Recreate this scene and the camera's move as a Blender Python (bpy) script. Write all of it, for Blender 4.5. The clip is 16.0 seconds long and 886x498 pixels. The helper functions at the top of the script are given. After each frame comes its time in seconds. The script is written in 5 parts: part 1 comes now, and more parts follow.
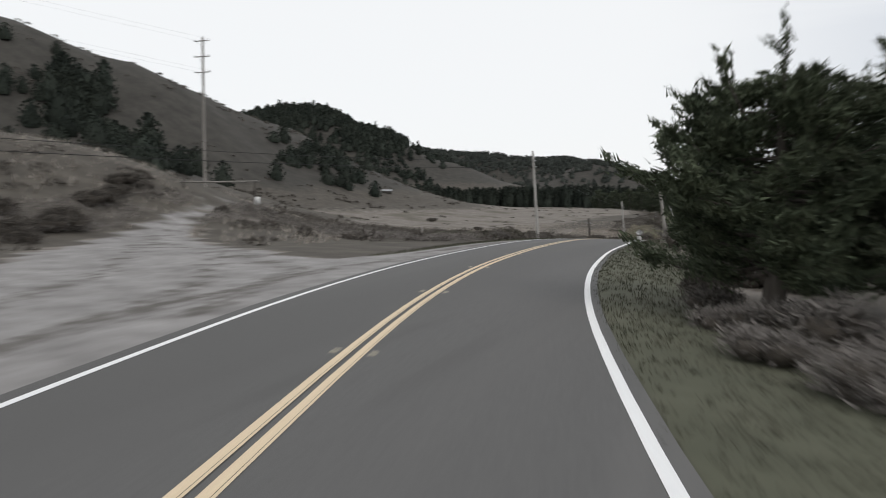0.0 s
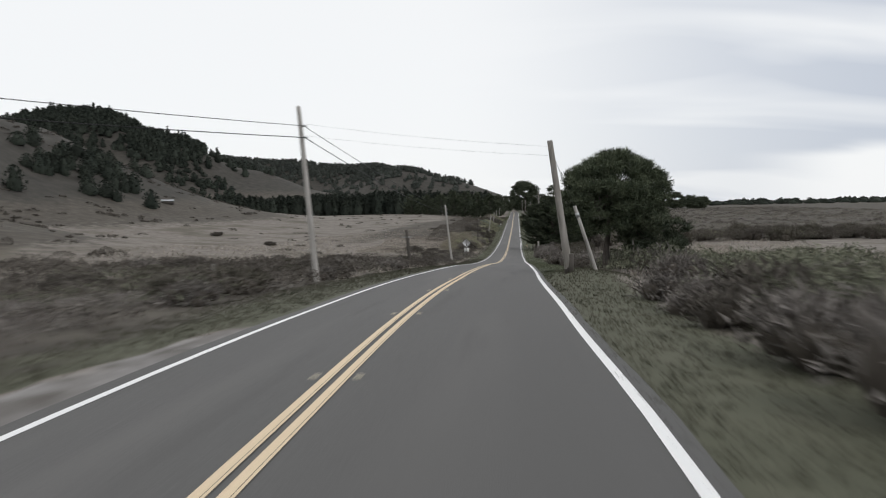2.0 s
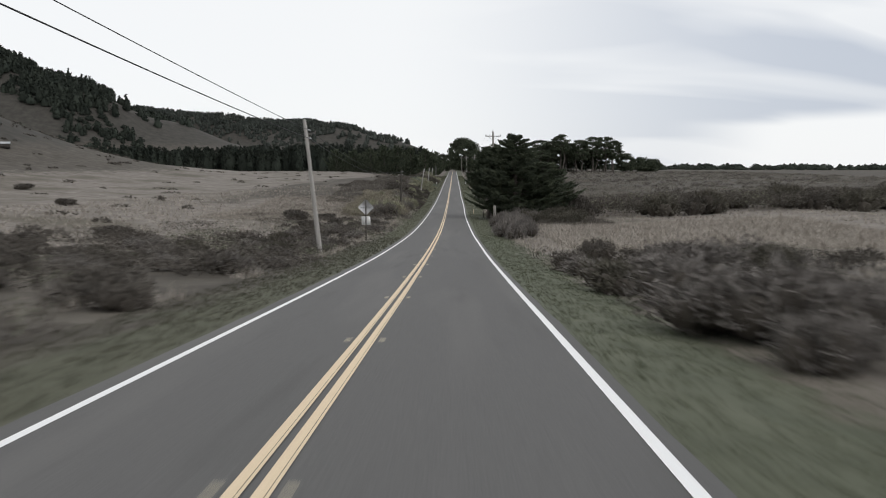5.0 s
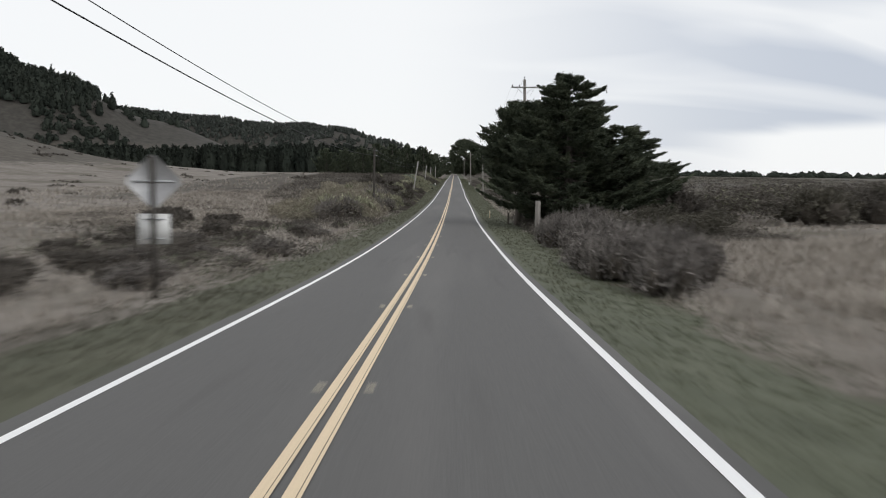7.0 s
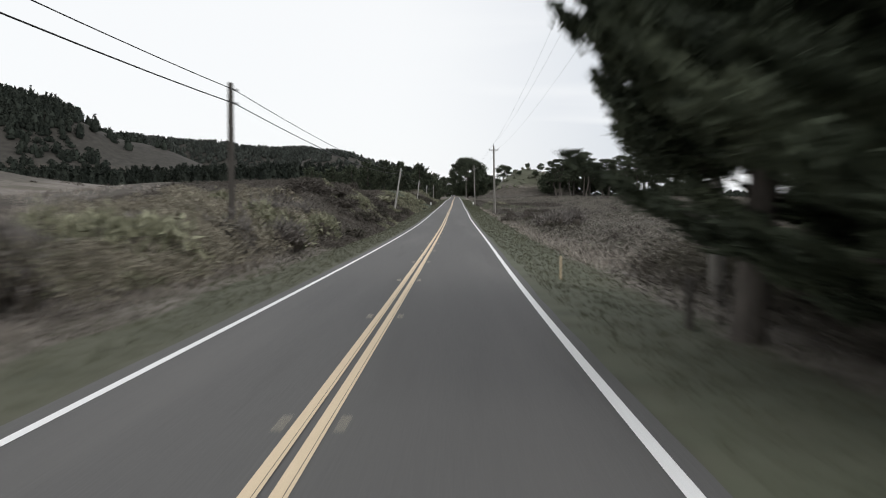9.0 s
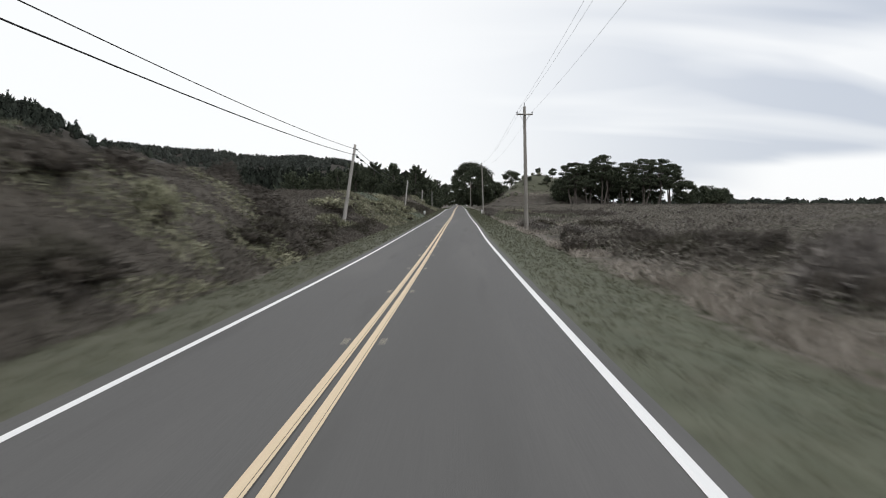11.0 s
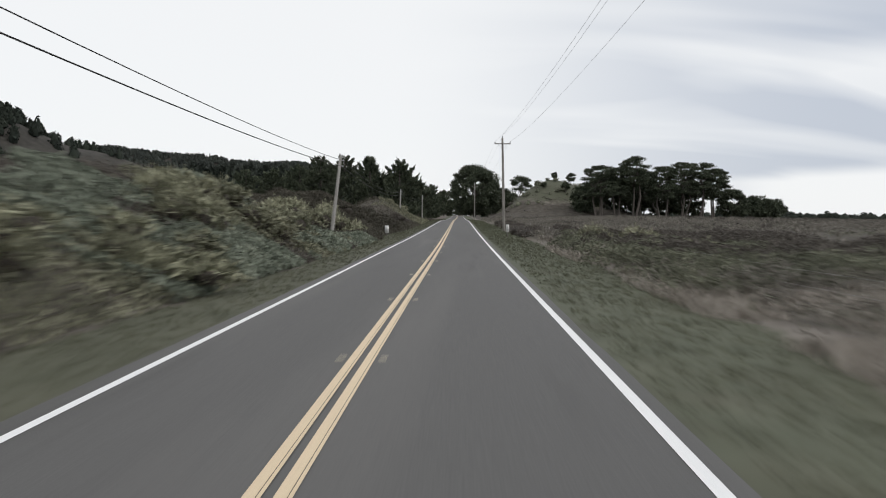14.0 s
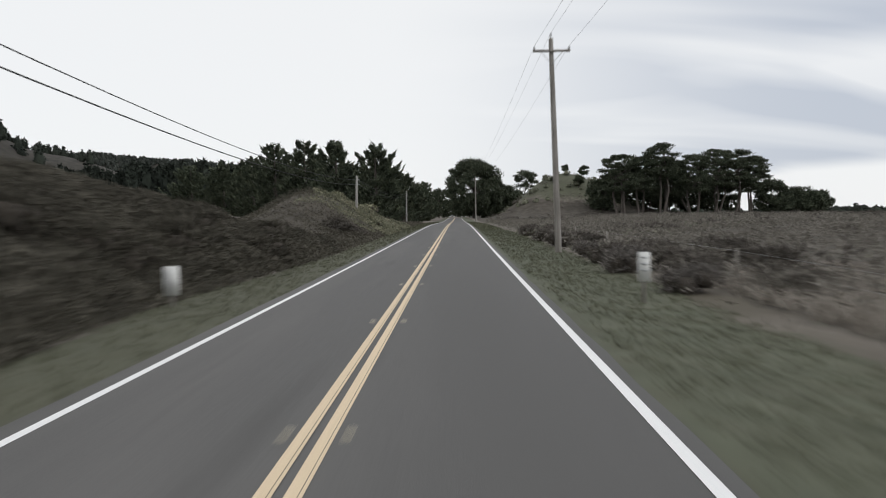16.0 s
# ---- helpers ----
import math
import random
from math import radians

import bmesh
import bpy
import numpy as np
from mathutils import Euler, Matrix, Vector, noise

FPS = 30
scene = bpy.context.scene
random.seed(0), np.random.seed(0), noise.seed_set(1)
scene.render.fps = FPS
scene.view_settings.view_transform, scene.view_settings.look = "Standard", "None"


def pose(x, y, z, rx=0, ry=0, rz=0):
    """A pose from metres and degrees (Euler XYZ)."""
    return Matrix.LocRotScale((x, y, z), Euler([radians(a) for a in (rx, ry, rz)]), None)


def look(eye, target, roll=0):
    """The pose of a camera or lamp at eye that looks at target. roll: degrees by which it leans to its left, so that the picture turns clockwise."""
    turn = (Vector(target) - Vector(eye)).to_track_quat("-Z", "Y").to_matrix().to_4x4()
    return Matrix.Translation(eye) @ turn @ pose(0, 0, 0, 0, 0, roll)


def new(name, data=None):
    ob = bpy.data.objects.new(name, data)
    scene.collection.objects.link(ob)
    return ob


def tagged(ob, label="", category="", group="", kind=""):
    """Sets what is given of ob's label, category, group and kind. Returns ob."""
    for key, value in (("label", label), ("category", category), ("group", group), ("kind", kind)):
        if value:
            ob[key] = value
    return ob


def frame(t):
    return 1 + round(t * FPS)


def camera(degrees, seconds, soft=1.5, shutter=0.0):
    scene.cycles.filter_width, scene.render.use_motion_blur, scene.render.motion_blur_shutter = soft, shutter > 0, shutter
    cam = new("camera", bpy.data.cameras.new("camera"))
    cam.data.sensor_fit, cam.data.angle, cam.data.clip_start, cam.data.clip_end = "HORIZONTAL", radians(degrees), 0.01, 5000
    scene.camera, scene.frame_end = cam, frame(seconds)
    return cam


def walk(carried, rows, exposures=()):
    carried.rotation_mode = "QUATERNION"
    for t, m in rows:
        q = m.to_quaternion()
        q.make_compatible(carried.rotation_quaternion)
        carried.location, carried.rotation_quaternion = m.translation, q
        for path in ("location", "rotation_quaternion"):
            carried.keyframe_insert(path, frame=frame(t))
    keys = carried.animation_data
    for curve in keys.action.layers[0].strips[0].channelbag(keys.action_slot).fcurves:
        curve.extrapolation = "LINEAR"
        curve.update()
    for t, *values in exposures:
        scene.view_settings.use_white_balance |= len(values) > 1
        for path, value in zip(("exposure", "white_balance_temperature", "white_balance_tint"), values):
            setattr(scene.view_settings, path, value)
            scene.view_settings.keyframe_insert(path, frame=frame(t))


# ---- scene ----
cam = camera(62.2, 16.0, soft=1.0, shutter=0.6)
PATH = [
    (0.0, pose(8.682, -145.742, 10.780, 86.118, 0, 20.278) @ pose(0, 0, 0, 0, 0, 0.362)),
    (0.5, pose(6.239, -137.153, 10.677, 86.500, 0, 15.899) @ pose(0, 0, 0, 0, 0, -0.236)),
    (1.0, pose(4.324, -128.330, 10.575, 86.960, 0, 11.801) @ pose(0, 0, 0, 0, 0, -0.244)),
    (1.5, pose(3.052, -119.266, 10.520, 86.761, 0, 8.463) @ pose(0, 0, 0, 0, 0, -0.334)),
    (2.0, pose(2.360, -109.915, 10.460, 86.629, 0, 5.792) @ pose(0, 0, 0, 0, 0, -1.127)),
    (2.5, pose(1.800, -100.307, 10.235, 85.924, 0, 3.996) @ pose(0, 0, 0, 0, 0, -1.152)),
    (3.0, pose(1.526, -90.575, 9.950, 84.952, 0, 2.840) @ pose(0, 0, 0, 0, 0, -0.161)),
    (3.5, pose(1.370, -80.447, 9.455, 84.202, 0, 1.948) @ pose(0, 0, 0, 0, 0, 0.060)),
    (4.0, pose(1.307, -69.942, 8.930, 83.993, 0, 1.414) @ pose(0, 0, 0, 0, 0, 0.846)),
    (4.5, pose(1.428, -59.020, 8.301, 83.835, 0, 1.078) @ pose(0, 0, 0, 0, 0, 0.253)),
    (5.0, pose(1.445, -47.733, 7.496, 83.605, 0, 0.856) @ pose(0, 0, 0, 0, 0, 0.094)),
    (5.5, pose(1.351, -36.135, 6.614, 83.400, 0, 0.730) @ pose(0, 0, 0, 0, 0, 0.099)),
    (6.0, pose(1.213, -24.278, 5.715, 83.392, 0, 0.707) @ pose(0, 0, 0, 0, 0, 0.256)),
    (6.5, pose(1.141, -12.214, 4.862, 83.683, 0, 0.777) @ pose(0, 0, 0, 0, 0, 0.788)),
    (7.0, pose(1.146, 0.000, 4.104, 84.164, 0, 0.879) @ pose(0, 0, 0, 0, 0, 0.648)),
    (7.5, pose(1.227, 12.665, 3.424, 84.369, 0, 0.860) @ pose(0, 0, 0, 0, 0, -0.025)),
    (8.0, pose(1.292, 25.662, 2.867, 84.635, 0, 0.810) @ pose(0, 0, 0, 0, 0, -0.101)),
    (8.5, pose(1.306, 38.840, 2.510, 85.365, 0, 0.877) @ pose(0, 0, 0, 0, 0, 0.321)),
    (9.0, pose(1.422, 52.115, 2.222, 86.038, 0, 1.047) @ pose(0, 0, 0, 0, 0, 0.135)),
    (9.5, pose(1.522, 65.439, 1.989, 86.454, 0, 1.245) @ pose(0, 0, 0, 0, 0, 0.081)),
    (10.0, pose(1.561, 78.802, 1.795, 86.632, 0, 1.385) @ pose(0, 0, 0, 0, 0, 0.061)),
    (10.5, pose(1.551, 92.193, 1.639, 86.705, 0, 1.406) @ pose(0, 0, 0, 0, 0, 0.029)),
    (11.0, pose(1.538, 105.599, 1.523, 86.822, 0, 1.313) @ pose(0, 0, 0, 0, 0, -0.081)),
    (11.5, pose(1.580, 119.005, 1.451, 87.043, 0, 1.218) @ pose(0, 0, 0, 0, 0, 0.430)),
    (12.0, pose(1.548, 132.523, 1.442, 87.234, 0, 1.383) @ pose(0, 0, 0, 0, 0, 0.315)),
    (12.5, pose(1.498, 146.078, 1.498, 87.281, 0, 1.594) @ pose(0, 0, 0, 0, 0, 0.202)),
    (13.0, pose(1.475, 159.483, 1.564, 87.447, 0, 1.605) @ pose(0, 0, 0, 0, 0, 0.144)),
    (13.5, pose(1.439, 173.004, 1.651, 87.586, 0, 1.501) @ pose(0, 0, 0, 0, 0, -0.084)),
    (14.0, pose(1.393, 186.583, 1.747, 87.613, 0, 1.287) @ pose(0, 0, 0, 0, 0, 0.655)),
    (14.5, pose(1.361, 200.186, 1.829, 87.711, 0, 1.253) @ pose(0, 0, 0, 0, 0, 0.301)),
    (15.0, pose(1.350, 213.738, 1.872, 87.846, 0, 1.261) @ pose(0, 0, 0, 0, 0, 0.218)),
    (15.5, pose(1.381, 227.271, 1.950, 87.871, 0, 1.247) @ pose(0, 0, 0, 0, 0, -0.513)),
    (16.0, pose(1.426, 240.812, 2.077, 87.725, 0, 1.157) @ pose(0, 0, 0, 0, 0, -0.610)),
]
walk(cam, PATH, [(0, 0.0), (7, 0.02), (9.5, 0.07), (11.3, 0.10), (12.6, 0.03), (14, -0.02), (16, -0.05)])

# ---- world and light: a bright overcast sky, greyer bands of cloud towards the sea ----
SUN_AZ, SUN_EL = 120.0, 45.0
world = bpy.data.worlds.new("world")
scene.world = world
world.use_nodes = True
wn, wl = world.node_tree.nodes, world.node_tree.links
wn.clear()


def wnode(kind, **kw):
    n = wn.new(kind)
    for k, val in kw.items():
        n.inputs[k].default_value = val
    return n


w_out = wn.new("ShaderNodeOutputWorld")
w_bg = wnode("ShaderNodeBackground", Strength=1.0)
w_sky = wn.new("ShaderNodeTexSky")
w_sky.sky_type, w_sky.sun_disc = "NISHITA", False
w_sky.sun_elevation, w_sky.sun_rotation = radians(SUN_EL), radians(SUN_AZ)
w_scale = wn.new("ShaderNodeVectorMath")
w_scale.operation = "SCALE"
w_scale.inputs["Scale"].default_value = 0.1
w_co = wn.new("ShaderNodeTexCoord")
# clouds lie on a flat layer: direction divided by its height
w_sep = wn.new("ShaderNodeSeparateXYZ")
w_h = wn.new("ShaderNodeMath")
w_h.operation = "ADD"
w_h.inputs[1].default_value = 0.30
w_abs = wn.new("ShaderNodeMath")
w_abs.operation = "ABSOLUTE"
w_div = wn.new("ShaderNodeVectorMath")
w_div.operation = "DIVIDE"
w_map = wn.new("ShaderNodeMapping")
w_map.inputs["Rotation"].default_value = (0, 0, radians(-20))
w_map.inputs["Scale"].default_value = (0.55, 1.7, 0.0)
w_map.inputs["Location"].default_value = (0.4, 0.9, 0.0)
w_noise = wnode("ShaderNodeTexNoise", Scale=1.5, Detail=3.0, Roughness=0.42, Distortion=0.45)
w_ramp = wn.new("ShaderNodeValToRGB")
w_ramp.color_ramp.elements[0].position = 0.38
w_ramp.color_ramp.elements[1].position = 0.59
# the cover thins to plain white inland and is banded to seaward
def w_range(lo, hi, source):
    n = wn.new("ShaderNodeMapRange")
    n.interpolation_type = "SMOOTHSTEP"
    n.inputs["From Min"].default_value, n.inputs["From Max"].default_value = lo, hi
    wl.new(source, n.inputs["Value"])
    return n.outputs[0]


def w_math(op, p, q):
    n = wn.new("ShaderNodeMath")
    n.operation = op
    for i, val in enumerate((p, q)):
        if isinstance(val, float):
            n.inputs[i].default_value = val
        else:
            wl.new(val, n.inputs[i])
    return n.outputs[0]


w_east, w_up = w_sep.outputs["X"], w_sep.outputs["Z"]
w_low = w_math("MULTIPLY", w_math("SUBTRACT", 1.0, w_range(0.05, 0.24, w_up)), 0.42)
w_sum = w_math("MINIMUM", w_math("ADD", w_ramp.outputs[0], w_low), 1.0)
w_band = w_math("MULTIPLY", w_sum, w_range(-0.12, 0.48, w_east))
# a bright gap between the cover and the sea's horizon
w_gap = w_math("MULTIPLY", w_range(0.26, 0.40, w_east), w_math("SUBTRACT", 1.0, w_range(0.058, 0.074, w_math("ADD", w_up, w_math("MULTIPLY", w_math("SUBTRACT", w_noise.outputs["Fac"], 0.5), 0.06)))))
w_fac = w_math("MULTIPLY", w_band, w_math("SUBTRACT", 1.0, w_gap))
w_cloud = wn.new("ShaderNodeMixRGB")
w_cloud.inputs["Color1"].default_value = (0.945, 0.957, 0.967, 1)
w_cloud.inputs["Color2"].default_value = (0.575, 0.62, 0.70, 1)
w_mix = wn.new("ShaderNodeMixRGB")
w_mix.inputs["Fac"].default_value = 0.94
for a, b in (
    (w_co.outputs["Generated"], w_sep.inputs[0]), (w_sep.outputs["Z"], w_abs.inputs[0]), (w_abs.outputs[0], w_h.inputs[0]),
    (w_co.outputs["Generated"], w_div.inputs[0]), (w_h.outputs[0], w_div.inputs[1]), (w_div.outputs[0], w_map.inputs["Vector"]),
    (w_map.outputs[0], w_noise.inputs["Vector"]), (w_noise.outputs["Fac"], w_ramp.inputs[0]), 
    (w_fac, w_cloud.inputs["Fac"]),
    (w_sky.outputs[0], w_scale.inputs[0]), (w_scale.outputs[0], w_mix.inputs["Color1"]), (w_cloud.outputs[0], w_mix.inputs["Color2"]),
    (w_mix.outputs[0], w_bg.inputs["Color"]), (w_bg.outputs[0], w_out.inputs["Surface"]),
):
    wl.new(a, b)

sun = new("sun", bpy.data.lights.new("sun", "SUN"))
sun.data.energy, sun.data.angle, sun.data.color = 0.8, radians(25), (1.0, 0.96, 0.9)
sun.matrix_world = look((0, 0, 300), (-61, 35, 230))


# ---- materials ----
def material(name, colors, scale=1.0, rough=0.9, bump=0.3, bump_scale=None, island=0.0, objrand=0.0, metal=0.0, spec=0.3, detail=6.0, stretch=(1, 1, 1), patch=None, coord="Object", masks=()):
    """Colours blended by fine noise; patch = (colour, scale, low, high) lays a second, larger pattern over it."""
    m = bpy.data.materials.new(name)
    m.use_nodes = True
    nt = m.node_tree
    ns, ln = nt.nodes, nt.links
    bsdf = ns["Principled BSDF"]
    bsdf.inputs["Roughness"].default_value = rough
    bsdf.inputs["Metallic"].default_value = metal
    bsdf.inputs["Specular IOR Level"].default_value = spec
    co = ns.new("ShaderNodeTexCoord")
    mp = ns.new("ShaderNodeMapping")
    mp.inputs["Scale"].default_value = stretch
    ln.new(co.outputs[coord], mp.inputs["Vector"])
    nz = ns.new("ShaderNodeTexNoise")
    nz.inputs["Scale"].default_value, nz.inputs["Detail"].default_value, nz.inputs["Roughness"].default_value = scale, detail, 0.6
    ln.new(mp.outputs[0], nz.inputs["Vector"])
    rp = ns.new("ShaderNodeValToRGB")
    els = rp.color_ramp.elements
    n = len(colors)
    for i, col in enumerate(colors):
        pos = 0.3 + 0.4 * i / max(1, n - 1)
        e = els[i] if i < 2 else els.new(pos)
        e.position, e.color = pos, (*col, 1)
    ln.new(nz.outputs["Fac"], rp.inputs[0])
    out = rp.outputs[0]
    for col, sc, lo, hi in patch or ():
        n2 = ns.new("ShaderNodeTexNoise")
        n2.inputs["Scale"].default_value, n2.inputs["Detail"].default_value = sc, 5.0
        ln.new(mp.outputs[0], n2.inputs["Vector"])
        mr = ns.new("ShaderNodeMapRange")
        mr.inputs["From Min"].default_value, mr.inputs["From Max"].default_value = lo, hi
        ln.new(n2.outputs["Fac"], mr.inputs["Value"])
        mx = ns.new("ShaderNodeMixRGB")
        mx.inputs["Color2"].default_value = (*col, 1)
        ln.new(mr.outputs[0], mx.inputs["Fac"])
        ln.new(out, mx.inputs["Color1"])
        out = mx.outputs[0]
    for attr, cols3, sc in masks:
        n2 = ns.new("ShaderNodeTexNoise")
        n2.inputs["Scale"].default_value, n2.inputs["Detail"].default_value, n2.inputs["Roughness"].default_value = sc, 8.0, 0.65
        ln.new(mp.outputs[0], n2.inputs["Vector"])
        r2 = ns.new("ShaderNodeValToRGB")
        for i, col in enumerate(cols3):
            pos = 0.3 + 0.4 * i / (len(cols3) - 1)
            e = r2.color_ramp.elements[i] if i < 2 else r2.color_ramp.elements.new(pos)
            e.position, e.color = pos, (*col, 1)
        ln.new(n2.outputs["Fac"], r2.inputs[0])
        at_ = ns.new("ShaderNodeAttribute")
        at_.attribute_name = attr
        n3 = ns.new("ShaderNodeTexNoise")
        n3.inputs["Scale"].default_value, n3.inputs["Detail"].default_value = sc * 1.3, 5.0
        ln.new(mp.outputs[0], n3.inputs["Vector"])
        ad = ns.new("ShaderNodeMath")
        ad.operation = "ADD"
        ln.new(at_.outputs["Fac"], ad.inputs[0])
        ln.new(n3.outputs["Fac"], ad.inputs[1])
        mr = ns.new("ShaderNodeMapRange")
        mr.inputs["From Min"].default_value, mr.inputs["From Max"].default_value = 0.85, 1.15
        ln.new(ad.outputs[0], mr.inputs["Value"])
        mx = ns.new("ShaderNodeMixRGB")
        ln.new(mr.outputs[0], mx.inputs["Fac"])
        ln.new(out, mx.inputs["Color1"])
        ln.new(r2.outputs[0], mx.inputs["Color2"])
        out = mx.outputs[0]
    for amount, node, sock in ((island, "ShaderNodeNewGeometry", "Random Per Island"), (objrand, "ShaderNodeObjectInfo", "Random")):
        if amount:
            g = ns.new(node)
            mr = ns.new("ShaderNodeMapRange")
            mr.inputs["To Min"].default_value, mr.inputs["To Max"].default_value = 1 - amount, 1 + amount
            ln.new(g.outputs[sock], mr.inputs["Value"])
            hs = ns.new("ShaderNodeHueSaturation")
            ln.new(mr.outputs[0], hs.inputs["Value"])
            ln.new(out, hs.inputs["Color"])
            out = hs.outputs[0]
    ln.new(out, bsdf.inputs["Base Color"])
    if bump:
        b = ns.new("ShaderNodeBump")
        b.inputs["Strength"].default_value = bump
        b.inputs["Distance"].default_value = 0.02
        if bump_scale:
            nb = ns.new("ShaderNodeTexNoise")
            nb.inputs["Scale"].default_value, nb.inputs["Detail"].default_value = bump_scale, 4.0
            ln.new(mp.outputs[0], nb.inputs["Vector"])
            ln.new(nb.outputs["Fac"], b.inputs["Height"])
        else:
            ln.new(nz.outputs["Fac"], b.inputs["Height"])
        ln.new(b.outputs[0], bsdf.inputs["Normal"])
    return m


M_GROUND = material("ground", [(0.126, 0.111, 0.096), (0.180, 0.160, 0.141), (0.230, 0.207, 0.184)], 0.35, 0.95, 0.7, 2.5, patch=[((0.10, 0.088, 0.068), 0.06, 0.48, 0.66), ((0.085, 0.072, 0.058), 0.8, 0.56, 0.72)], masks=[("gravel", [(0.168, 0.160, 0.156), (0.235, 0.225, 0.220), (0.315, 0.303, 0.297)], 0.7), ("rut", [(0.085, 0.077, 0.07), (0.13, 0.12, 0.11)], 1.1), ("green", [(0.072, 0.075, 0.052), (0.086, 0.088, 0.061), (0.102, 0.101, 0.073)], 0.9), ("lush", [(0.076, 0.083, 0.058), (0.096, 0.103, 0.072), (0.118, 0.122, 0.088)], 0.9), ("scrub", [(0.046, 0.040, 0.033), (0.074, 0.065, 0.054), (0.108, 0.096, 0.080)], 0.35), ("wood", [(0.033, 0.031, 0.027), (0.066, 0.061, 0.053)], 0.13)])
M_ASPHALT = material("asphalt", [(0.094, 0.092, 0.091), (0.108, 0.106, 0.104), (0.122, 0.119, 0.117)], 50, 0.85, 0.25, 160, patch=[((0.138, 0.134, 0.130), 0.55, 0.5, 0.75), ((0.088, 0.086, 0.084), 1.3, 0.58, 0.75), ((0.097, 0.095, 0.093), 0.16, 0.45, 0.62)], spec=0.3, stretch=(1, 0.07, 1))
M_WHITE = material("white_road_paint", [(0.70, 0.70, 0.70), (0.88, 0.88, 0.88)], 30, 0.7, 0.1, 80)
M_YELLOW = material("yellow_road_paint", [(0.58, 0.46, 0.31), (0.76, 0.62, 0.44)], 30, 0.7, 0.1, 80)
M_WOOD = material("weathered_wood", [(0.14, 0.13, 0.115), (0.24, 0.225, 0.205), (0.33, 0.31, 0.29)], 6, 0.85, 0.4, stretch=(1, 1, 0.08))
M_DARKWOOD = material("dark_wood", [(0.05, 0.045, 0.04), (0.10, 0.09, 0.08)], 6, 0.85, 0.4, stretch=(1, 1, 0.08))
M_BARK = material("bark", [(0.06, 0.05, 0.045), (0.14, 0.125, 0.11)], 5, 0.95, 0.7, stretch=(1, 1, 0.2))
M_METAL = material("grey_metal", [(0.35, 0.36, 0.37), (0.5, 0.51, 0.52)], 8, 0.45, 0.05, metal=0.7)
M_WIRE = material("black_cable", [(0.012, 0.012, 0.013), (0.02, 0.02, 0.02)], 5, 0.6, 0)
M_REFLECTOR = material("reflector", [(0.30, 0.27, 0.2), (0.42, 0.38, 0.28)], 20, 0.4, 0)
M_PATCH = material("pale_asphalt_patch", [(0.118, 0.115, 0.112), (0.145, 0.141, 0.135)], 40, 0.85, 0.1)
M_SIGN = material("sign_back", [(0.50, 0.50, 0.51), (0.64, 0.64, 0.65)], 5, 0.5, 0.05)
M_MARKER = material("white_marker", [(0.6, 0.6, 0.59), (0.8, 0.8, 0.79)], 6, 0.6, 0.05)
M_CYPRESS = material("cypress_leaf", [(0.041, 0.050, 0.036), (0.070, 0.083, 0.056), (0.110, 0.124, 0.081)], 0.7, 0.8, 0, island=0.35, spec=0.15)
M_PINE = material("pine_leaf", [(0.044, 0.056, 0.038), (0.076, 0.092, 0.058), (0.115, 0.132, 0.084)], 1.5, 0.8, 0, island=0.35, spec=0.15)
M_BRUSH = material("brush_leaf", [(0.066, 0.059, 0.052), (0.102, 0.092, 0.081), (0.140, 0.127, 0.112)], 0.9, 0.9, 0, island=0.25, objrand=0.2, spec=0.1)
M_DARKBRUSH = material("dark_brush_leaf", [(0.054, 0.050, 0.041), (0.084, 0.078, 0.063), (0.120, 0.111, 0.090)], 0.9, 0.9, 0, island=0.25, objrand=0.2, spec=0.1)
M_GREYBRUSH = material("grey_brush_leaf", [(0.112, 0.102, 0.095), (0.165, 0.151, 0.140), (0.220, 0.203, 0.189)], 0.9, 0.9, 0, island=0.25, objrand=0.15, spec=0.1)
M_HEATH = material("heath_leaf", [(0.122, 0.112, 0.098), (0.182, 0.169, 0.148), (0.246, 0.229, 0.201)], 0.25, 0.9, 0, island=0.18, spec=0.1)
M_GREENBRUSH = material("green_brush_leaf", [(0.13, 0.132, 0.09), (0.245, 0.245, 0.172), (0.39, 0.38, 0.275)], 0.7, 0.9, 0, island=0.4, objrand=0.2, spec=0.1)
M_COOLBRUSH = material("cool_bramble_leaf", [(0.105, 0.118, 0.092), (0.190, 0.212, 0.166), (0.305, 0.328, 0.262)], 0.7, 0.9, 0, island=0.35, spec=0.1)
M_TANBRUSH = material("tan_brush_leaf", [(0.155, 0.140, 0.108), (0.240, 0.219, 0.172), (0.335, 0.308, 0.245)], 0.7, 0.9, 0, island=0.3, spec=0.1)
M_STRAW = material("straw", [(0.225, 0.200, 0.172), (0.330, 0.298, 0.262), (0.420, 0.384, 0.342)], 0.6, 0.9, 0, island=0.35, spec=0.1)
M_GRASS = material("verge_grass", [(0.086, 0.091, 0.062), (0.108, 0.112, 0.076), (0.132, 0.132, 0.093)], 0.4, 0.9, 0, island=0.2, spec=0.1)
M_DULLGRASS = material("dull_verge_grass", [(0.058, 0.058, 0.044), (0.076, 0.075, 0.056), (0.098, 0.095, 0.072)], 0.4, 0.9, 0, island=0.2, spec=0.1)
M_LUSH = material("lush_grass", [(0.078, 0.088, 0.059), (0.098, 0.108, 0.073), (0.120, 0.127, 0.089)], 0.4, 0.9, 0, island=0.2, spec=0.1)
M_OLIVE = material("olive_brush_leaf", [(0.084, 0.089, 0.066), (0.145, 0.150, 0.110), (0.215, 0.217, 0.162)], 0.5, 0.9, 0, island=0.35, spec=0.1)
